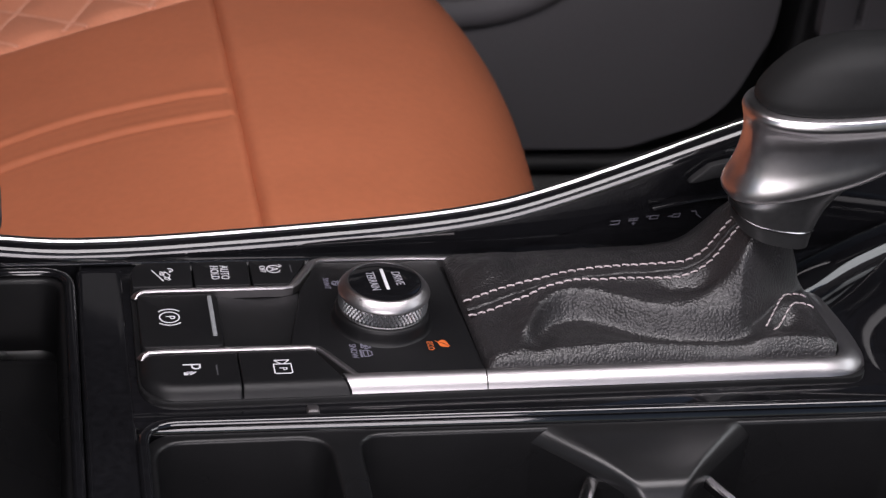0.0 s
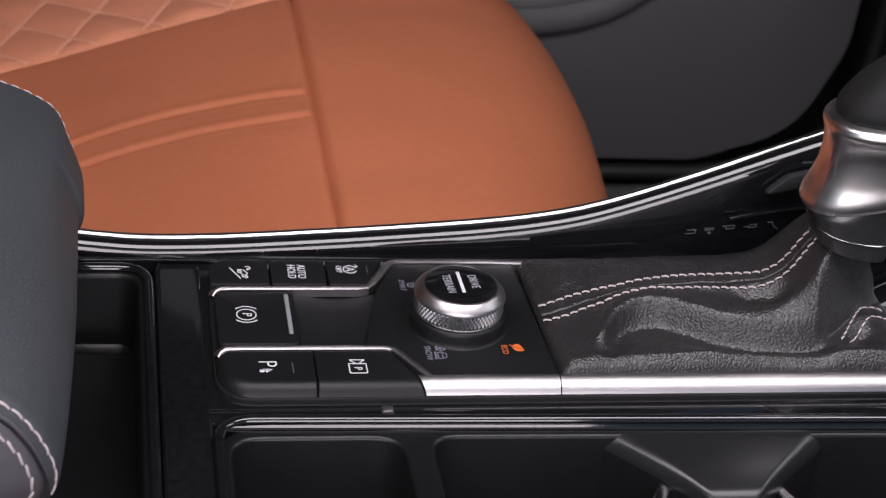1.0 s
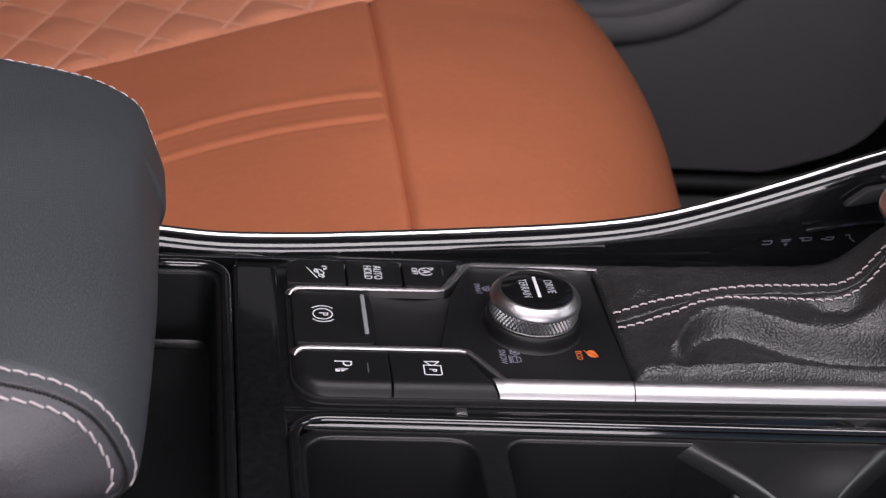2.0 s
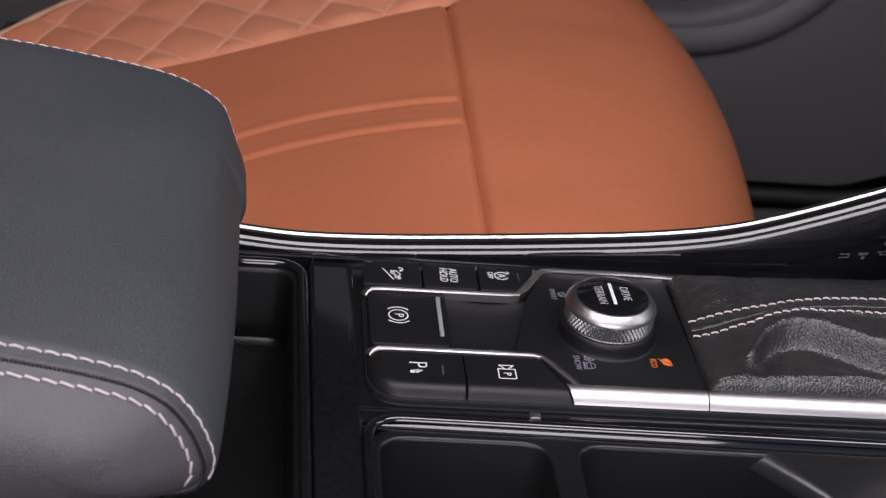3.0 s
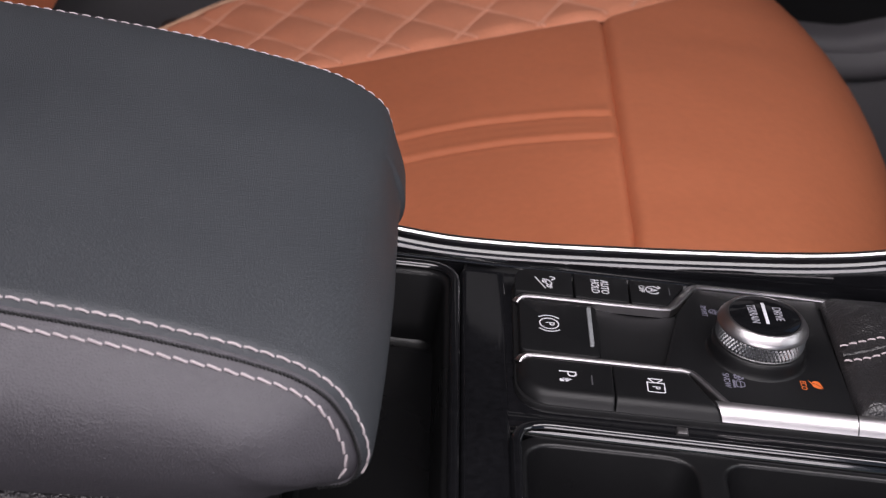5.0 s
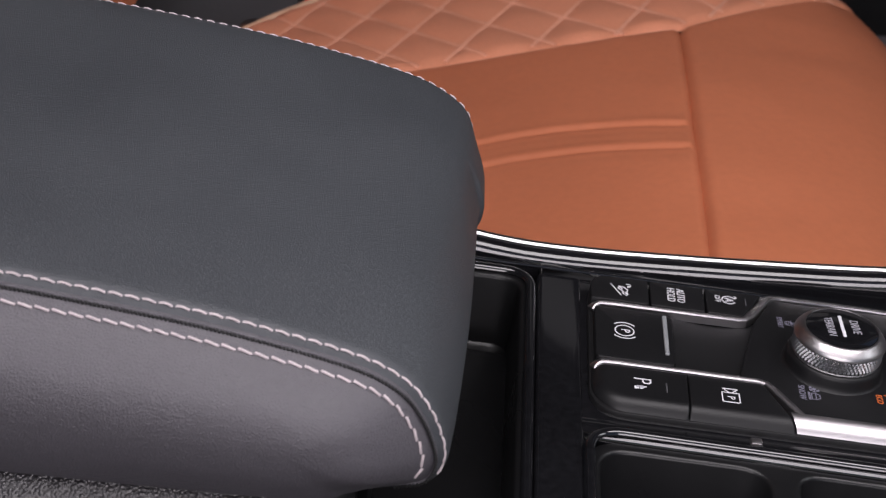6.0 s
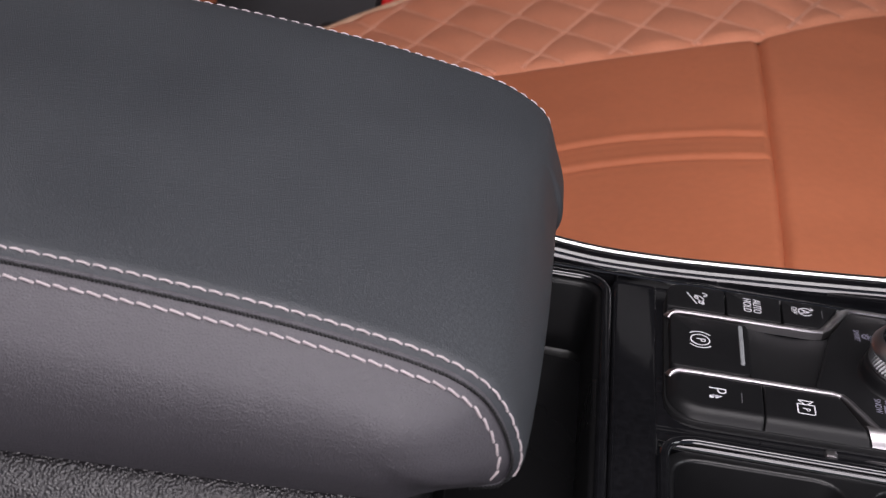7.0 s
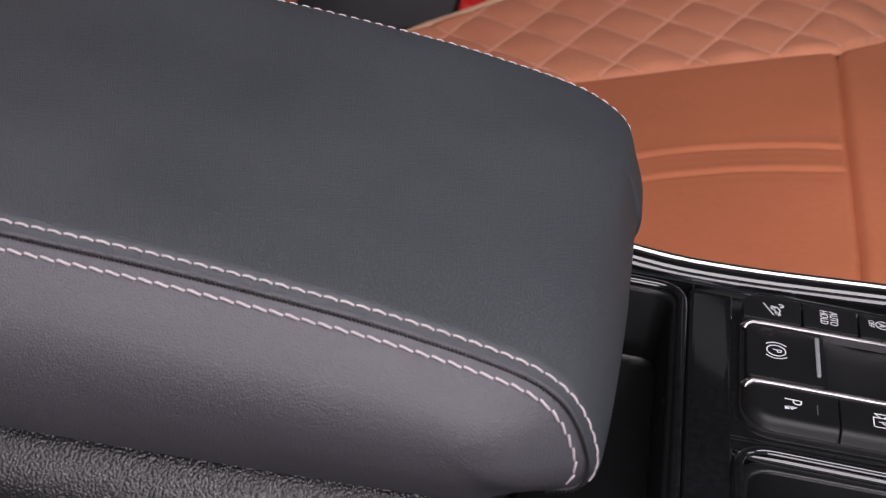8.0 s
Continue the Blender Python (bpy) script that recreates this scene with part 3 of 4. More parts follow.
    line = [Vector(q) for q in ((-12.12, 2.84, -0.3), (-11.98, 2.98, -0.12), (-11.7, 3.12, 0.02), (-11.0, 3.16, 0.04), (-8, 3.16, 0.04), (-4.6, 3.18, 0.04), (-4.15, 3.26, 0.04), (-3.85, 3.6, 0.04), (-2.75, 5.5, 0.04), (-2.5, 5.72, 0.04), (-2.0, 5.8, 0.04), (2.6, 5.8, 0.04), (5.6, 5.8, -0.05))]
    part("far_strip", sweep(line, ridge), SATIN, p, "satin silver strip", smooth=30)
    line = [Vector(q) for q in ((-12.12, -2.56, -0.3), (-11.98, -2.42, -0.12), (-11.7, -2.28, 0.02), (-11.0, -2.24, 0.04), (-7, -2.24, 0.04), (-4.0, -2.26, 0.04), (-3.55, -2.4, 0.04), (-3.2, -2.85, 0.04), (-2.05, -4.72, 0.02))]
    part("near_strip", sweep(line, ridge), SATIN, p, "satin silver strip", smooth=30)
    face = [(-4.62, -0.3), (-4.66, 0.0), (-4.74, 0.05), (-4.86, 0.04), (-5.02, -0.01), (-5.18, -0.1), (-5.34, -0.22), (-5.48, -0.36), (-5.58, -0.5), (-5.64, -0.62), (-5.68, -0.78)]
    part("lower_strip", grid(lambda u, v: (-2.25 + 6.55 * u - (1 - u) * 0.42 * (v[0] + 5.7), v[0], v[1]), span(0, 1, 12), face), SATIN, p, "bright satin silver edge strip", smooth=50)
    around = smooth_path([(4.36, -5.15, 0), (10, -5.15, 0), (16, -5.15, 0), (20.5, -5.15, 0), (22.3, -5.13, 0), (23.25, -4.82, 0), (23.78, -4.1, 0), (23.95, -3, 0), (23.95, -1.2, 0), (23.78, 0.6, 0), (23.5, 2.6, 0), (23.2, 4.2, 0.05), (22.9, 5.6, 0.1)], 120)
    edge = [(-0.5, -0.5), (-0.53, -0.3), (-0.49, 0.0), (-0.41, 0.05), (-0.29, 0.04), (-0.13, -0.01), (0.03, -0.1), (0.19, -0.22), (0.33, -0.36), (0.43, -0.5), (0.49, -0.62), (0.53, -0.78)]

    def edge_strip(i, k):
        d = (around[min(i + 1, len(around) - 1)] - around[max(i - 1, 0)]).normalized()
        turn = max(0, d.y)
        a, b = edge[k]
        return around[i] + d.cross(Vector((0, 0, 1))) * a * (1 + 0.45 * turn) + Vector((0, 0, b * (1 - 0.2 * turn)))

    part("edge_strip", grid(edge_strip, range(len(around)), range(len(edge))), SATIN, p, "bright satin silver edge strip", smooth=50)
    # small satin block that stands for a glint on the gloss strip
    part("glint_block", slab(box_outline(-4.6, -6.75, -4.0, -6.2, 0.1), -0.84, -0.6, 0.14), SATIN, p, "small satin block placed for a bright glint")
    # labels on the dial plate
    zt = -0.032
    lettering("SMART", 0.42, -2.28, 3.44, zt, FAINT, dial_plate, squeeze=0.8)
    smart = [arc(-1.82, 3.44, 0.2, 0, 360, 12)] + local([[(0.1, 0.12), (-0.08, 0.12), (-0.1, 0.02), (0.1, -0.02), (0.08, -0.12), (-0.1, -0.12)]], -1.82, 3.44)
    smart += [[(-1.82 + 0.27 * math.cos(radians(a)), 3.44 + 0.27 * math.sin(radians(a))), (-1.82 + 0.34 * math.cos(radians(a)), 3.44 + 0.34 * math.sin(radians(a)))] for a in range(-60, 90, 40)]
    part("symbol", strokes(smart, 0.04, zt - 0.006), FAINT, dial_plate)
    lettering("SNOW", 0.46, -1.84, -2.76, zt, FAINT, dial_plate, squeeze=0.86)
    flake = [[(0.42 * math.cos(radians(a)), 0.42 * math.sin(radians(a))), (-0.42 * math.cos(radians(a)), -0.42 * math.sin(radians(a)))] for a in (0, 60, 120)]
    flake += [arc(0.3 * math.cos(radians(a)), 0.3 * math.sin(radians(a)), 0.12, a - 90, a + 90, 4) for a in range(0, 360, 60)]
    snow_car = [[(-0.4, -0.3), (0.4, -0.3), (0.4, 0.08), (0.24, 0.36), (-0.24, 0.36), (-0.4, 0.08), (-0.4, -0.3)], [(-0.5, -0.44), (0.5, -0.44)], [(-0.34, 0.04), (0.34, 0.04)], [(-0.5, -0.54), (0.5, -0.54)]]
    part("symbol", strokes(local(flake, -1.2, -2.36, 0.62) + local(snow_car, -1.2, -3.0, 0.62), 0.045, zt - 0.006), FAINT, dial_plate)
    lettering("ECO", 0.44, 2.03, -2.5, zt, AMBER, dial_plate, squeeze=0.86)
    leaf = bmesh.new()
    for side in ([(2.46, -2.3), (2.52, -2.12), (2.66, -2.02), (2.82, -2.04), (2.92, -2.2), (3.02, -2.62), (2.8, -2.36), (2.6, -2.22)], [(2.48, -2.34), (2.6, -2.27), (2.78, -2.4), (2.98, -2.64), (2.76, -2.66), (2.6, -2.6), (2.5, -2.5)]):
        leaf.faces.new([leaf.verts.new((x, y, zt)) for x, y in side])
    part("symbol", leaf, AMBER, dial_plate, "lit amber leaf")
    part("leaf_stalk", strokes([[(2.34, -2.08), (2.42, -2.16), (2.48, -2.32)]], 0.04, zt), AMBER, dial_plate)
    return p, dial_plate


panel, dial_plate = build_panel()


def build_dial():
    d = thing("rotary_dial", "knurled silver drive mode dial with gloss black cap", "dial")
    part("collar", lathe([(2.62, -0.06), (2.52, 0.0), (2.47, 0.1), (2.44, 0.3), (2.42, 0.55), (2.37, 0.7), (2.28, 0.77), (1.2, 0.78)]), BUTTON, d, "black collar ring")
    r0, r1 = 2.24, 2.30
    part("core", lathe([(2.16, 0.76), (2.2, 0.84), (2.2, 1.62), (2.16, 1.66)]), SMOKE, d)
    part("ring", lathe([(2.2, 1.6), (2.27, 1.63), (2.31, 1.7), (2.29, 1.79), (2.21, 1.9), (2.06, 2.07), (1.95, 2.17), (1.88, 2.21), (1.82, 2.21), (1.80, 2.1)]), SATIN, d, "polished silver ring")
    part("foot_ring", lathe([(2.1, 0.77), (2.22, 0.79), (2.25, 0.83), (2.2, 0.87)]), DARKSATIN, d)
    part("cap", lathe([(1.83, 2.1), (1.82, 2.17), (1.74, 2.2), (0.9, 2.22), (0.001, 2.225)]), GLOSS, d, "gloss black cap")
    # raised diamonds round the grip
    bm = bmesh.new()
    n, dz = 66, 0.34
    for k in range(4):
        for i in range(n):
            a = 2 * math.pi * (i + 0.5 * (k % 2)) / n
            zc = 0.99 + k * 0.165
            w = math.pi / n * 0.86

            def at(da, h, r):
                return bm.verts.new((r * math.cos(a + da), r * math.sin(a + da), zc + h))

            q = [at(-w, 0, 2.2), at(0, -dz * 0.46, 2.2), at(w, 0, 2.2), at(0, dz * 0.46, 2.2)]
            top = at(0, 0, 2.275)
            for j in range(4):
                bm.faces.new((q[j], q[(j + 1) % 4], top))
    part("knurling", bm, KNURL, d, "diamond-cut knurled grip", smooth=10, kind="stuff")
    lettering("DRIVE", 0.62, 0.67, 0.22, 2.228, GREYMARK, d, turn=-86, squeeze=0.74)
    lettering("TERRAIN", 0.62, -0.62, 0.0, 2.228, GREYMARK, d, turn=-86, squeeze=0.68)
    part("pointer", slab([(-0.04, -0.8, 0.04), (0.13, -0.79, 0.04), (0.07, 1.12, 0.04), (-0.1, 1.11, 0.04)], 2.2, 2.238, 0.006), MARK, d, "white pointer line")
    return d


build_dial()


# ---- gear lever with its leather boot ----
def lump(x, y, cx, cy, sx, sy, turn=0.0):
    c, s = math.cos(radians(turn)), math.sin(radians(turn))
    u, v = (x - cx) * c + (y - cy) * s, -(x - cx) * s + (y - cy) * c
    return math.exp(-(u / sx) ** 2 - (v / sy) ** 2)


def ease(table, x):
    """A value read from a short table, eased between its rows."""
    for (a, za), (b, zb) in zip(table, table[1:]):
        if x <= b:
            f = max(0, (x - a) / (b - a))
            return za + (zb - za) * f
    return table[-1][1]


SPINE = [(4.2, 0.05), (5.2, 0.4), (6.2, 0.7), (8.2, 1.15), (11.2, 1.6), (15, 1.95), (16.6, 2.35), (17.6, 3.5), (18.3, 5.2), (19.5, 5.5), (20.7, 5.0), (21.6, 4.2), (22.2, 2.2), (22.8, 0.6)]
RIDGE = [(6.4, -3.6), (6.7, -2.6), (7.2, -1.4), (8.2, -0.35), (9.4, 0.0), (10.8, -0.3), (12.1, -1.1), (13.5, -1.7), (16.2, -2.3), (18.0, -2.35), (19.5, -1.95), (21.3, -0.6), (22.5, 1.0)]
SEAM = [(4.3, 0.3), (6.6, 0.66), (8.2, 0.9), (10, 1.08), (13, 1.05), (15, 0.85), (16.5, 0.6), (18.2, 0.85)]


def soft(table, x, w=0.6):
    return sum(ease(table, x + d * w) for d in (-1, -0.5, 0, 0.5, 1)) / 5


def boot_z(x, y):
    """Height of the boot: a ramp up to the collar, with one long fold and a hollow under it."""
    spine = soft(SPINE, x)
    low = 0.4 + 0.3 * max(0, (x - 14) / 9)
    near = max(0.0, min(1.0, (0.4 - y) / 5.0))
    far = max(0.0, min(1.0, (y - 2.2) / 3.8))
    mean = min(spine, 2.0)
    fall_y = max(0.0, min(1.0, (-1.1 + 0.68 * max(0, x - 18) - y) / 1.7))
    z = mean + (low - mean) * near + (spine - mean) * (1 - fall_y * fall_y * (3 - 2 * fall_y))
    z += (0.3 - z) * far ** 1.6
    d = y - soft(RIDGE, x, 0.8)
    on = max(0, min(1, (x - 6.3) / 1.6)) * max(0, min(1, (22.4 - x) / 3))
    if d > 0:
        fold = 0.42 * math.exp(-(d / 0.95) ** 2)
    else:
        k = max(0, min(1, (-d - 0.1) / 0.95))
        k = k * k * (3 - 2 * k)
        back = max(0, min(1, (-d - 1.0) / 2.2))
        fold = 0.42 - 1.21 * k + 0.7 * back * back * (3 - 2 * back)
    z += on * fold
    z += 0.3 * lump(x, y, 7.0, -2.4, 0.7, 1.3, -12)
    z -= 0.2 * lump(x, y, 5.6, -1.4, 0.6, 1.8, -10)
    z -= 0.35 * lump(x, y, 15.8, -0.5, 1.6, 0.5, -14)
    z += 0.25 * lump(x, y, 17.6, -1.6, 2.4, 0.5, 8)
    z += 0.5 * lump(x, y, 14.0, -4.1, 9.0, 0.65, 1)
    z += 0.55 * lump(x, y, 20.8, -2.7, 0.8, 1.4, 25)
    z -= 0.6 * lump(x, y, 19.6, -2.8, 0.5, 1.0, -35)
    z += 0.5 * lump(x, y, 5.9, 3.4, 1.3, 1.5) - 0.35 * lump(x, y, 8.2, 3.2, 0.8, 1.2)
    z += 0.07 * noise.noise(Vector((x * 0.9, y * 1.1, 3.0))) + 0.03 * noise.noise(Vector((x * 2.3, y * 2.6, 1.0)))
    # the low skirt ahead of the lever, with a small hollow beside it
    f = max(0, min(1, (x - 18.4 - 1.15 * (y + 2.2)) / 0.6)) * max(0, min(1, (x - 17.5) / 1.5))
    f = f * f * (3 - 2 * f)
    skirt = 0.42 + 0.5 * lump(x, y, 20.0, -4.0, 3.2, 0.8, 4) + 0.2 * lump(x, y, 22.1, -1.9, 0.6, 1.6, 20) - 0.5 * lump(x, y, 20.9, -2.1, 0.75, 0.5, 42) + 0.3 * lump(x, y, 21.2, -0.6, 1.3, 0.5, 40)
    z += (skirt - z) * f
    z *= min(1, max(0, (23.35 - x) / 0.9)) ** 0.6
    edge = min(1, max(0, (y + 4.75) / 0.7)) ** 0.5 * min(1, max(0, (6.0 - y) / 0.8)) ** 0.5
    return max(0.02, z) * edge


def build_lever():
    g = thing("gear_lever", "silver gear lever with stitched black leather boot", "gear lever")

    def surface(u, v):
        x0, x1 = 4.35 - 0.35 * (v - 0.5) * 0.6, 22.6 + 0.75 * min(1, 6 * v) - 0.7 * max(0, v - 0.5)
        x = x0 + (x1 - x0) * u
        y = -4.72 + 10.4 * v
        end = min(1, u / 0.03) ** 0.5
        return (x, y, -0.3 + (boot_z(x, y) + 0.3) * end * min(1, v / 0.015 + 0.0) ** 0.5)

    boot = part("boot", grid(surface, span(0, 1, 170), span(0, 1, 150)), BOOT, g, "creased black leather boot", smooth=180)
    bm = bmesh.new()
    for dy in (0.64, -0.64):
        path = []
        for x in span(4.45, 18.6, 74):
            y = soft(SEAM, x, 1.0) + dy * (1 - 0.25 * max(0, (x - 14) / 4))
            path.append(Vector((x, y, boot_z(x, y) + 0.02)))
        stitch_row(path, 0.36, 0.12, 0.05, (0, -0.35, 0.94), 0.02, bm=bm)
    for row in ([(23.0, -0.5), (22.5, -0.45), (21.75, -0.7), (20.8, -1.7), (19.95, -2.75)], [(22.9, 0.45), (22.3, 0.4), (21.5, 0.05), (20.5, -1.2), (19.5, -2.6)]):
        path = [Vector((q.x, q.y, boot_z(q.x, q.y) + 0.03)) for q in smooth_path([(a, b, 0) for a, b in row], 30)]
        stitch_row(path, 0.36, 0.12, 0.045, (0, -0.35, 0.94), 0.02, 0.3, bm=bm)
    part("stitching", bm, THREAD, boot, "white thread stitching", kind="stuff")
    part("seam", sweep([Vector((x, soft(SEAM, x, 1.0), boot_z(x, soft(SEAM, x, 1.0)))) for x in span(4.45, 18.5, 62)], oval(0.16, 0.07, 8)), BOOT, boot)

    def ring(x0, x1, hw, z, rise, k=2.6, n=48, yc=0.2):
        """A soft-cornered outline; rise: how much higher its front end lies."""
        out = []
        for i in range(n):
            a = 2 * math.pi * i / n
            cx, sy = math.cos(a), math.sin(a)
            ex, ey = math.copysign(abs(cx) ** (2 / k), cx), math.copysign(abs(sy) ** (2 / k), sy)
            out.append(Vector(((x0 + x1) / 2 + (x1 - x0) / 2 * ex, yc + hw * ey * (1 - 0.1 * ex), z + rise * ex)))
        return out

    def loft(rings, cap=True):
        bm = bmesh.new()
        made = [[bm.verts.new(p) for p in r] for r in rings]
        n = len(made[0])
        for a, b in zip(made, made[1:]):
            for i in range(n):
                bm.faces.new((a[i], a[(i + 1) % n], b[(i + 1) % n], b[i]))
        if cap:
            bm.faces.new(made[-1])
        return bm

    def blend(keys, n):
        """Rings eased through the key rings."""
        cols = list(zip(*[smooth_path([(k[j], k[j + 1], k[j + 2]) for k in keys], n) for j in (0, 2)]))
        return [ring(a.x, a.y, a.z, b.y, b.z) for a, b in cols]

    part("collar", loft(blend([(17.95, 21.9, 1.85, 4.7, -0.5), (17.7, 22.0, 1.9, 5.5, -0.45), (17.5, 22.3, 1.95, 6.3, -0.2), (17.35, 23.0, 2.0, 7.0, 0.3), (17.3, 24.8, 2.0, 7.8, 1.0), (17.4, 26.5, 2.0, 8.4, 1.3)], 18)), DARKSATIN, g, "matte black collar")
    part("collar_ring", loft([ring(17.68, 22.02, 1.9, 5.55, -0.44), ring(17.62, 22.06, 1.96, 5.6, -0.43), ring(17.62, 22.06, 1.96, 5.64, -0.43), ring(17.66, 22.05, 1.9, 5.68, -0.42)], cap=False), SMOKE, g, "thin silver ring")
    part("handle", loft(blend([(17.2, 25.0, 2.05, 7.75, 0.75), (17.0, 25.8, 2.25, 8.0, 0.95), (17.0, 26.8, 2.35, 8.6, 1.1), (17.35, 27.6, 2.2, 9.5, 0.95), (17.55, 28.2, 2.15, 10.4, 0.6), (17.5, 28.6, 2.3, 11.1, 0.35), (17.33, 28.8, 2.62, 11.65, 0.25), (17.36, 28.8, 2.62, 11.95, 0.25), (17.5, 28.7, 2.52, 12.15, 0.25), (17.8, 28.4, 2.25, 12.28, 0.25)], 52)), HANDLE, g, "brushed silver handle", smooth=60)
    part("pad", loft(blend([(17.84, 28.4, 2.22, 12.3, 0.25), (17.8, 28.4, 2.28, 12.55, 0.25), (17.95, 28.4, 2.3, 13.0, 0.25), (18.55, 28.2, 2.15, 13.9, 0.3), (19.6, 27.6, 1.8, 14.8, 0.2), (21, 26.5, 1.1, 15.4, 0.1), (22.6, 24.5, 0.3, 15.6, 0.0)], 30)), PAD, g, "black leather grip pad", smooth=60)
    return g


build_lever()


def build_gate():
    g = thing("shift_indicator", "gloss black gear position indicator beside the lever", "indicator")
    part("frame", sweep(smooth_path([(16.2, 7.3, 1.9), (19.5, 7.7, 2.3), (22, 7.4, 2.6), (23, 6.4, 2.4), (22.6, 5.6, 2.0)], 30), oval(0.2, 0.15, 8)), GLOSS, g, "glossy raised frame")
    marks = [[[(14.05, 0.72), (14.55, 0.76), (14.6, 0.98), (14.1, 0.94)]], [[(15.1, 0.95), (15.6, 1.0)], [(15.12, 1.06), (15.64, 1.11)], [(15.3, 0.78), (15.5, 0.8)], [(15.4, 0.7), (15.4, 0.88)]],
             [[(16.3, 1.04), (16.75, 1.09), (16.8, 1.28), (16.35, 1.24), (16.3, 1.04)], [(16.1, 1.2), (16.3, 1.22)]], [[(17.6, 1.14), (18.0, 1.18), (18.05, 1.36), (17.65, 1.32), (17.6, 1.14)], [(17.35, 1.2), (17.6, 1.22)]],
             [[(18.7, 1.5), (18.95, 1.52), (19.0, 1.3), (19.3, 1.1)]]]
    for lines in marks:
        bm = strokes(lines, 0.05, 0.0)
        for v in bm.verts:
            v.co = Vector((v.co.x, 7.62 - v.co.z, v.co.y))
        part("mark", bm, UNLIT, g, "unlit gear mark")
    t = thing("trim_insert", "dark grey trim insert on the console wall", "trim")
    part("plate", slab([(17.6, 3.4, 0.3), (22.5, 4.7, 0.3), (22.5, 5.6, 0.3), (19.0, 4.7, 0.8)], 0, 0.4, 0.15, warp=lambda c: Vector((c.x, 7.35 - c.z, c.y))), DARK, t, "dark grey plastic plate")


build_gate()


# ---- armrest lid ----
FALL = [(-64, 11.9), (-50, 11.85), (-44, 11.6), (-37, 11.3), (-30, 10.75), (-26, 10.2), (-23.5, 9.72), (-22, 9.25), (-20.8, 8.5), (-20.0, 7.5), (-19.5, 6.5), (-19.2, 5.5), (-19.3, 4.6), (-19.8, 3.9), (-21, 3.5)]
fall = [Vector((p.x, 0, p.z)) for p in smooth_path([(x, 0, z) for x, z in FALL], 300)]
Y0, Y1 = -19.05, 7.2


def build_armrest():
    a = thing("armrest", "charcoal leather armrest lid with pale double stitching", "armrest")

    def normal_at(i):
        d = (fall[min(i + 1, len(fall) - 1)] - fall[max(i - 1, 0)]).normalized()
        return Vector((-d.z, 0, d.x))

    def push(x, v):
        """The front end bows forwards towards the driver."""
        k = max(0, min(1, (x + 27) / 6))
        return 0.3 * v * v * k * k * (3 - 2 * k)

    def soft_step(f):
        f = max(0, min(1, f))
        return f * f * (3 - 2 * f)

    def tongue(x, z, y, v):
        """A rounded finger tongue on the driver's half of the front end."""
        if x < -25:
            return 0
        rim = 0.26 * math.exp(-((z - 8.0) / 0.8) ** 2) * soft_step((v - 0.5) / 0.4)
        return rim + (0.24 * soft_step((y - 1.1) / 0.5) * (1 - soft_step((y - 4.0) / 2.4)) - 0.05 * soft_step((1.2 - y) / 1.0) * soft_step((y + 8) / 5)) * soft_step((8.4 - z) / 2)

    def top(i, v):
        y = Y0 + (Y1 - Y0) * v
        k = 4 * v * (1 - v)
        edge = 1 - min(1, (v + 0.0055) / 0.035 if v < 0.5 else (1 - v) / 0.06)
        p = fall[i] + normal_at(i) * (0.5 * k ** 0.7 - (0.45 if v < 0.5 else 0.2) * edge ** 2 - 0.22 * math.exp(-(min(v, 1 - v) * 26.3 / 0.2) ** 2))
        return (p.x + push(p.x, v) + tongue(fall[i].x, fall[i].z, y, v), y, p.z)

    vs = [0, 0.002, 0.004, 0.006, 0.009, 0.012, 0.016, 0.02, 0.025, 0.03, 0.04, 0.05, 0.065] + span(0.08, 0.76, 32) + span(0.764, 0.796, 9) + span(0.81, 0.92, 7) + [0.95, 0.965, 0.975, 0.984, 0.99, 0.994, 0.997, 1]
    part("top_cover", grid(top, range(len(fall)), vs), LID, a, "smooth charcoal leather top", smooth=180)
    # padded side panels
    near_rows = ((0, -0.3), (0.012, -0.1), (0.03, 0.05), (0.055, 0.2), (0.075, 0.3), (0.1, 0.42), (0.137, 0.6), (0.17, 0.77), (0.25, 1.2), (0.35, 1.68), (0.48, 2.14), (0.55, 2.32), (0.62, 2.45), (0.7, 2.56), (0.8, 2.65), (0.9, 2.7), (1.0, 2.71))
    far_rows = ((0, -0.45), (0.012, -0.2), (0.03, -0.02), (0.055, 0.16), (0.1, 0.45), (0.17, 0.8), (0.25, 1.2), (0.35, 1.65), (0.48, 2.1), (0.62, 2.4), (0.8, 2.6), (1.0, 2.66))
    for sign, y in ((-1, Y0), (1, Y1)):
        # the edge line drawn in steps towards a line along the middle of the side, bulging outwards
        sunk = 0.3 if sign < 0 else 0.2
        bulge = 2.71 if sign < 0 else 2.66
        rows_out = near_rows if sign < 0 else far_rows
        loop = [Vector((p.x, 0, p.z)) - normal_at(i) * sunk for i, p in enumerate(fall[:-10])]
        loop += [Vector((x, 0, 3.2 + 0.018 * (x + 64))) for x in span(-22.2, -64, 60)]
        bm = bmesh.new()
        rows = []
        for f, out in rows_out:
            row = []
            for q in loop:
                m = Vector((min(q.x, -25.5), 0, 6.6))
                c = q.lerp(m, f)
                under = max(0, min(1, (4.9 - q.z) / 1.3)) * max(0, min(1, (-20.0 - q.x) / 4.0))
                under = under * under * (3 - 2 * under)
                row.append(bm.verts.new((c.x + (push(c.x, 1) if sign > 0 else 0), y + sign * (out + (bulge - 0.5 * (1 - f) ** 2.2 - out) * under), c.z)))
            rows.append(row)
        n = len(loop)
        for r, q in zip(rows, rows[1:]):
            for i in range(n - 1):
                bm.faces.new((r[i], r[i + 1], q[i + 1], q[i]))
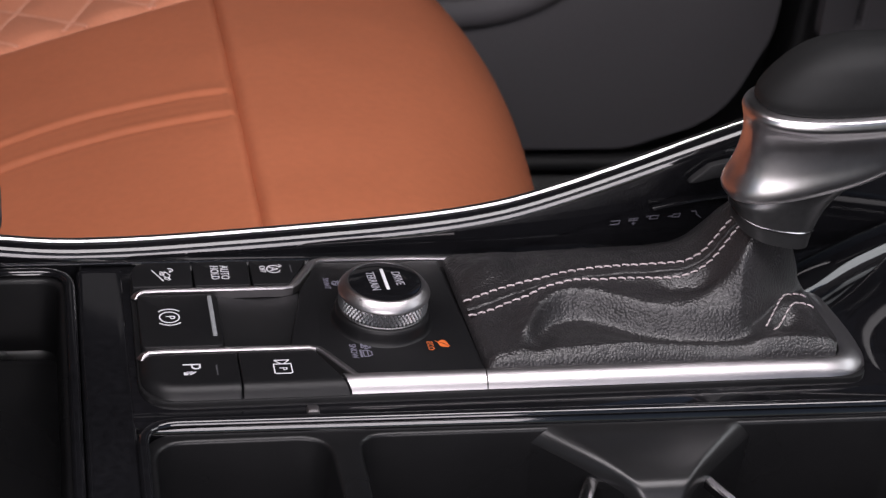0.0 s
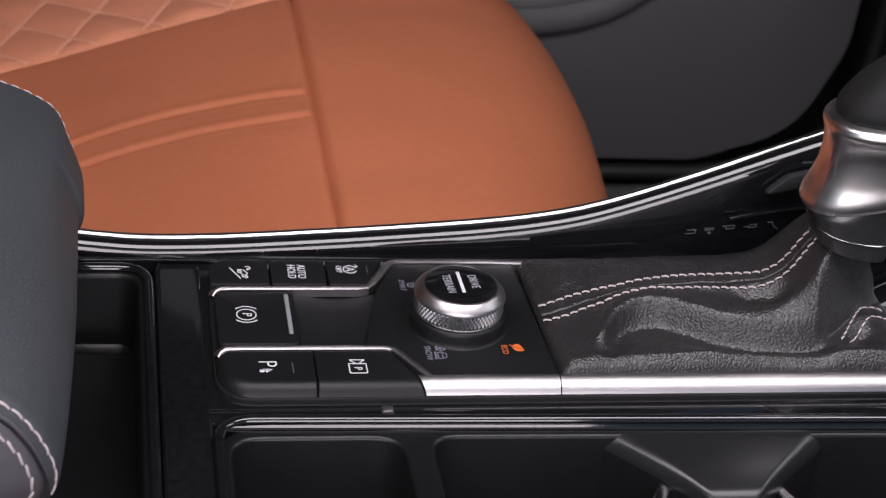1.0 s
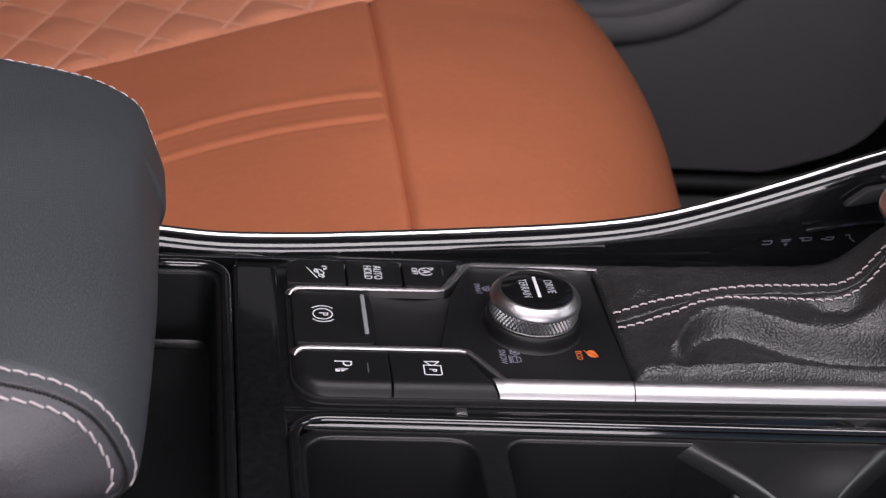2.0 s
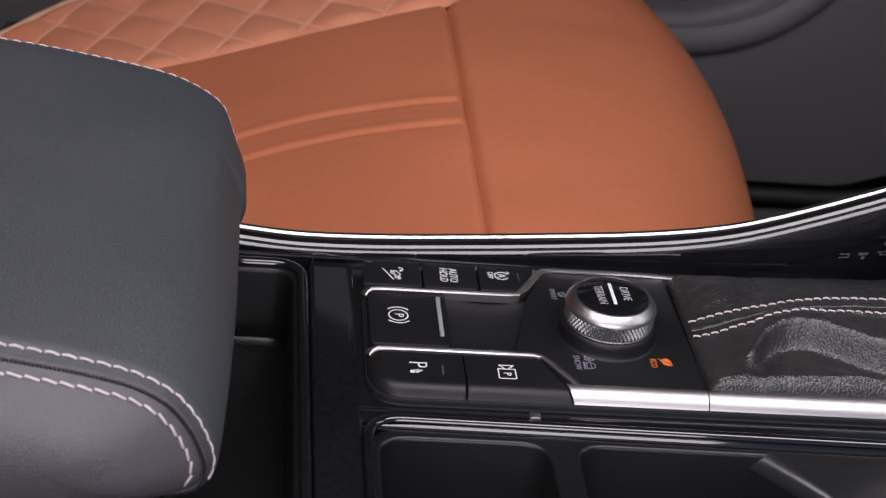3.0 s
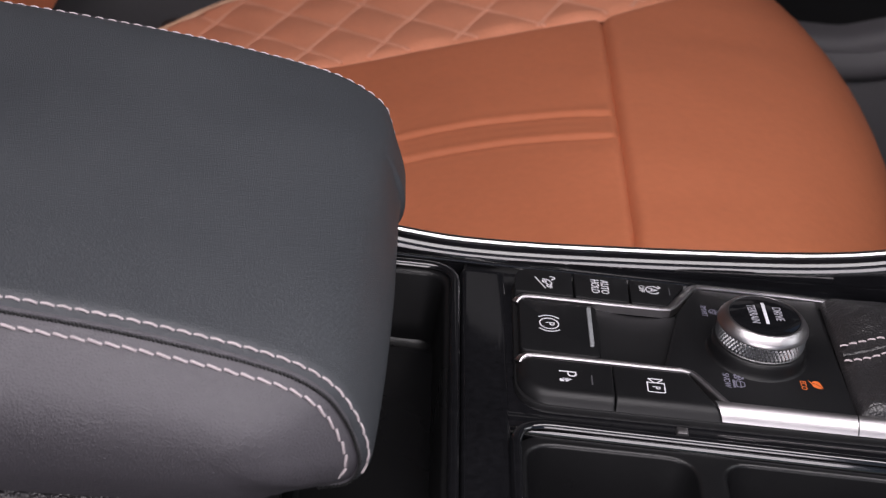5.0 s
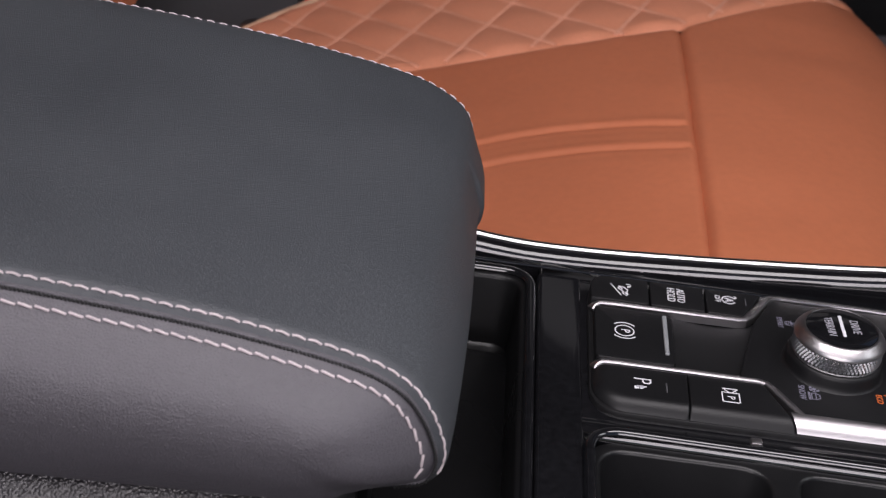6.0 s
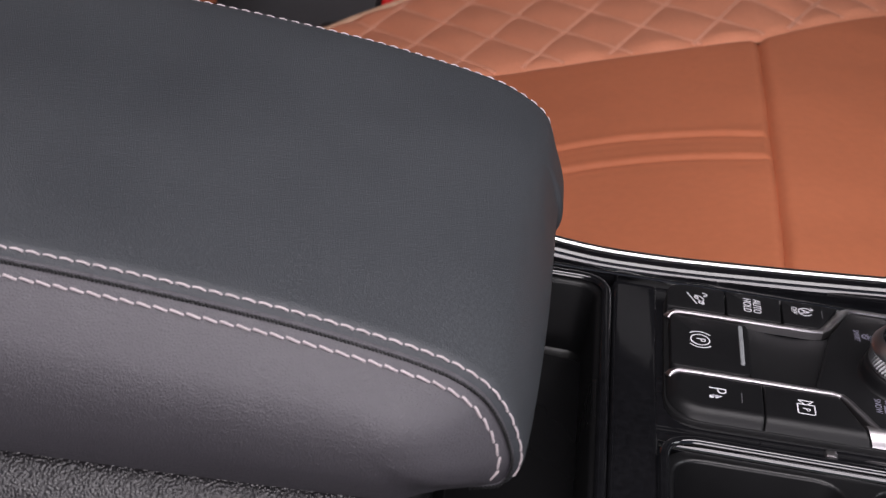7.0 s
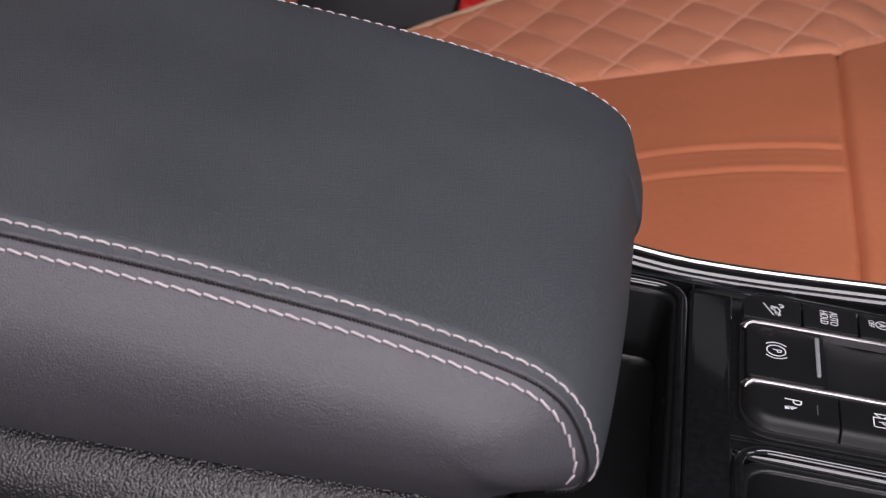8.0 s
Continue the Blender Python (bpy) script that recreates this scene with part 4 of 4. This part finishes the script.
        surface = [[v.co.copy() for v in row] for row in rows]
        bmesh.ops.remove_doubles(bm, verts=bm.verts, dist=0.002)
        # lighter copy of the lid leather, coloured as the side is lit
        part("side_cover", bm, LITLID, a, "padded charcoal leather side", smooth=180)
        ridge = [p - normal_at(i) * (0.38 if sign < 0 else 0.3) + Vector((0 if sign < 0 else push(p.x, 1), y + sign * 0.04, 0)) for i, p in enumerate(fall)]
        part("seam", sweep(ridge, oval(0.075, 0.075, 8), up=Vector((0, 1, 0))), LITLID, a, "raised charcoal seam edge")
        if sign < 0:
            # frayed thread in black, which also paints the groove's shade
            part("seam_thread", stitch_row([q + Vector((0, -0.09, -0.06)) for q in ridge], 0.09, 0.07, 0.05, (0, -0.6, 0.8), 0.0, bm=None), PAD, a, "frayed seam thread, black to stand for the groove's shade", kind="stuff")
        bm = bmesh.new()
        upper = [Vector(top(i, 0.0115 if sign < 0 else 0.985)) for i in range(len(fall) - 25)]
        lower = []
        for i in range(len(fall) - 25):
            prev, gone = surface[0][i], 0.0
            for row in surface[1:]:
                q = row[i]
                step = (q - prev).length
                if gone + step > 0.98:
                    lower.append(prev.lerp(q, (0.98 - gone) / step))
                    break
                prev, gone = q, gone + step
        stitch_row(upper, 0.54 if sign < 0 else 0.4, 0.11 if sign < 0 else 0.24, 0.05 if sign < 0 else 0.035, lambda p: Vector((0.1, 0, 0.99)) if p.x < -22 else Vector((0.85, 0, 0.5)), 0.03, bm=bm)
        stitch_row(lower, 0.54, 0.11, 0.058, (0.1, sign * 0.75, 0.65), 0.03, bm=bm)
        part("stitching", bm, THREAD, a, "pale thread double stitching", kind="stuff")
    part("underside", slab(box_outline(-63, Y0 - 1.5, -22.5, Y1 + 1.5, 1), 3.0, 4.2, 0.3), MATTE, a, "black underside shell")
    return a


build_armrest()


# ---- driver's seat ----
def front_edge(y):
    return 20.15 - (0.0047 if y < 50 else 0.0075) * (y - 50) ** 2


def insert_edge(x):
    """Where the quilted insert meets the plain leather."""
    return 53.0 + (x + 22) * 0.135 if x < -3.2 else 55.54 + (x + 3.2) * 0.8


def cushion_z(x, y):
    z = -6.0 if x > -3.2 else -6.0 + (x + 3.2) * 0.27
    z += 0.3 * math.sin((x + 3) / 14 * math.pi) if -3 < x < 11 else 0
    start = front_edge(y) - 12.5
    if x > start:
        z -= 11.0 * (1 - math.sqrt(max(0, 1 - min(1, (x - start) / 12.5) ** 2.3)))
    if y < 24:
        z -= 10 * (1 - math.sqrt(max(0, 1 - min(1, (24 - y) / 11.0) ** 2)))
    return z - 0.0006 * (y - 45) ** 2 + 0.14 * noise.noise(Vector((x * 0.12, y * 0.12, 0))) + 0.05 * noise.noise(Vector((x * 0.4, y * 0.35, 5)))


def sink(d, width, depth):
    """A rounded fall towards a seam that lies d away."""
    k = max(0, 1 - d / width)
    return depth * k * k


def build_seat():
    s = thing("car_seat", "tan leather driver's seat with quilted insert and stitched seams", "car seat")

    def front(u, v):
        y = 13.05 + (insert_edge(-3.2 + 20 * u) - 13.05) * v
        x = -3.2 + u * (front_edge(y) + 3.18)
        return (x, y, cushion_z(x, y) - sink(x + 3.2, 0.7, 0.6) - sink(insert_edge(x) - y, 1.0, 0.4))

    us = [0, 0.004, 0.01, 0.018, 0.03, 0.045, 0.06] + span(0.08, 0.8, 40) + span(0.81, 1, 40)
    vs = span(0, 0.25, 40) + span(0.265, 0.97, 70) + [0.98, 0.985, 0.99, 0.995, 1]
    bm = grid(front, us, vs)
    skirt = [e for e in bm.edges if e.is_boundary and all(v.co.x > front_edge(v.co.y) - 0.1 for v in e.verts)]
    for v in bmesh.ops.extrude_edge_only(bm, edges=skirt)["geom"]:
        if isinstance(v, bmesh.types.BMVert):
            v.co.z -= 18
            v.co.x -= 2.5
    part("thigh_panel", bm, SEAT, s, "smooth tan leather front panel", smooth=180)

    def side(x, v):
        y = v if v < 45 else 45 + (insert_edge(x) - 45) * (v - 45) / 10
        z = cushion_z(x, y) - sink(-3.2 - x, 0.7, 0.6) - sink(insert_edge(x) - y, 1.0, 0.4)
        fade = min(1, max(0, (-3.2 - x) / 1.0))
        for line in (34.75, 38.25):
            d = y - line - 1.1 * (1 - ((x + 11) / 8) ** 2) * (1 if x > -26 else 0) + (0 if x > -26 else 2.76)
            z += fade * (0.085 * math.exp(-((d - 0.4) / 0.5) ** 2) - 0.16 * math.exp(-((d + 0.12) / 0.3) ** 2) - 0.08 * math.exp(-((d + 0.8) / 0.8) ** 2))
        return (x, y, z)

    xs = span(-44, -5, 70) + [-4.8, -4.5, -4.2, -3.9, -3.7, -3.5, -3.35, -3.25, -3.2]
    ys = span(13.05, 24, 20) + span(24.6, 32.4, 20) + span(32.5, 40.4, 100) + span(40.6, 53.8, 24) + [54.1, 54.4, 54.6, 54.8, 54.9, 55]
    part("side_panel", grid(side, xs, ys), SEAT, s, "tan leather side panel with two tuck seams", smooth=180)

    def rear(y):
        return -41.5 + max(0, y - 63.5) * 1.05

    def diamond(x, y):
        """Counts of quilted diamonds along the two seam directions."""
        dx, dy = x + 24, y - 60.6
        return (4.4 * dx + 4.1 * dy) / 25.58, (4.2 * dx - 1.9 * dy) / 25.58

    def quilt(u, v):
        x = -44 + 60 * u
        y = insert_edge(x) - 0.02 + (86 - insert_edge(x)) * v
        return quilt_at(x, y)

    def quilt_at(x, y):
        a, b = diamond(x, y)
        puff = (abs(math.sin(math.pi * a)) * abs(math.sin(math.pi * b))) ** 0.5
        d = y - insert_edge(x)
        z = cushion_z(x, y) - 0.3 - sink(d, 0.8, 0.25) + 0.42 * puff * min(1, d / 1.2)
        over = rear(y) - x
        return (x, y, z - sink(-over, 3, 1.0) - 3.0 * max(0, over))

    part("quilted_insert", grid(quilt, span(0, 1, 240), span(0, 1, 170)), QUILT, s, "lighter perforated leather with diamond quilting", smooth=180)
    bm = bmesh.new()
    for k in range(-9, 10):
        for run, step in (((1.9, 4.2), (4.1, -4.4)), ((4.1, -4.4), (1.9, 4.2))):
            line = []
            for h in span(-8, 8, 161):
                x, y = -24 + step[0] * k + run[0] * h, 60.6 + step[1] * k + run[1] * h
                if -43 < x < 15 and insert_edge(x) + 0.4 < y < 84 and rear(y) + 1 < x:
                    line.append(Vector(quilt_at(x, y)) + Vector((0, 0, 0.06)))
            if len(line) > 4:
                sweep(line, oval(0.2, 0.1, 6), bm=bm)
    part("quilting_seam", bm, PALE, s, "pale raised quilting seams", kind="stuff")
    edge = [Vector((rear(y), y, cushion_z(rear(y), y) - 0.9)) for y in span(58, 82, 40)]
    part("piping", sweep(edge, oval(0.45, 0.45, 10)), PIPING, s, "cream edge piping")

    def foam(u, y):
        start = max(-38, rear(y) + 1.0)
        x = start + (9 - start) * u
        return (x, y, cushion_z(x, y) - 0.9)

    part("foam", grid(foam, span(0, 1, 30), span(16, 82, 40)), SEAT, s, "tan cushion under the covers")
    part("cushion_base", slab(box_outline(-40, 16, 11, 74, 3), -36, -18, 1.5), DARK, s, "dark seat base")

    def back(u, v):
        a = u * math.pi
        z = -16 + 85 * v
        y = 50 - 36 * math.cos(a)
        x = -46 - 0.35 * (z + 16) * 0.9 - 5.0 * math.sin(a) ** 0.5 + 2.5
        return (x, y, z)

    part("backrest", grid(back, span(0, 1, 40), span(0, 1, 40)), SEAT, s, "tan leather backrest", smooth=180)
    part("back_shell", slab([(-86, 16, 4), (-56, 16, 4), (-56, 84, 4), (-86, 84, 4)], -16, 40, 3), DARK, s, "dark backrest shell")
    return s


build_seat()


def build_buckle():
    b = thing("seat_belt_buckle", "black seat belt buckle with red release button", "buckle")
    part("housing", slab(box_outline(-35.0, 75.0, -30.4, 79.5, 0.5), -24, -17.2, 0.4), MATTE, b, "black housing")
    part("release_button", slab(box_outline(-34.4, 75.5, -30.9, 79.0, 0.4), -18.6, -16.4, 0.3), RED, b, "red release button")
    part("stalk", sweep([Vector((-32.7, 77.2, -42)), Vector((-32.7, 77.2, -33)), Vector((-32.7, 77.2, -24))], oval(1.6, 0.5, 10), up=Vector((0, 1, 0))), DARK, b, "black webbing stalk")


build_buckle()
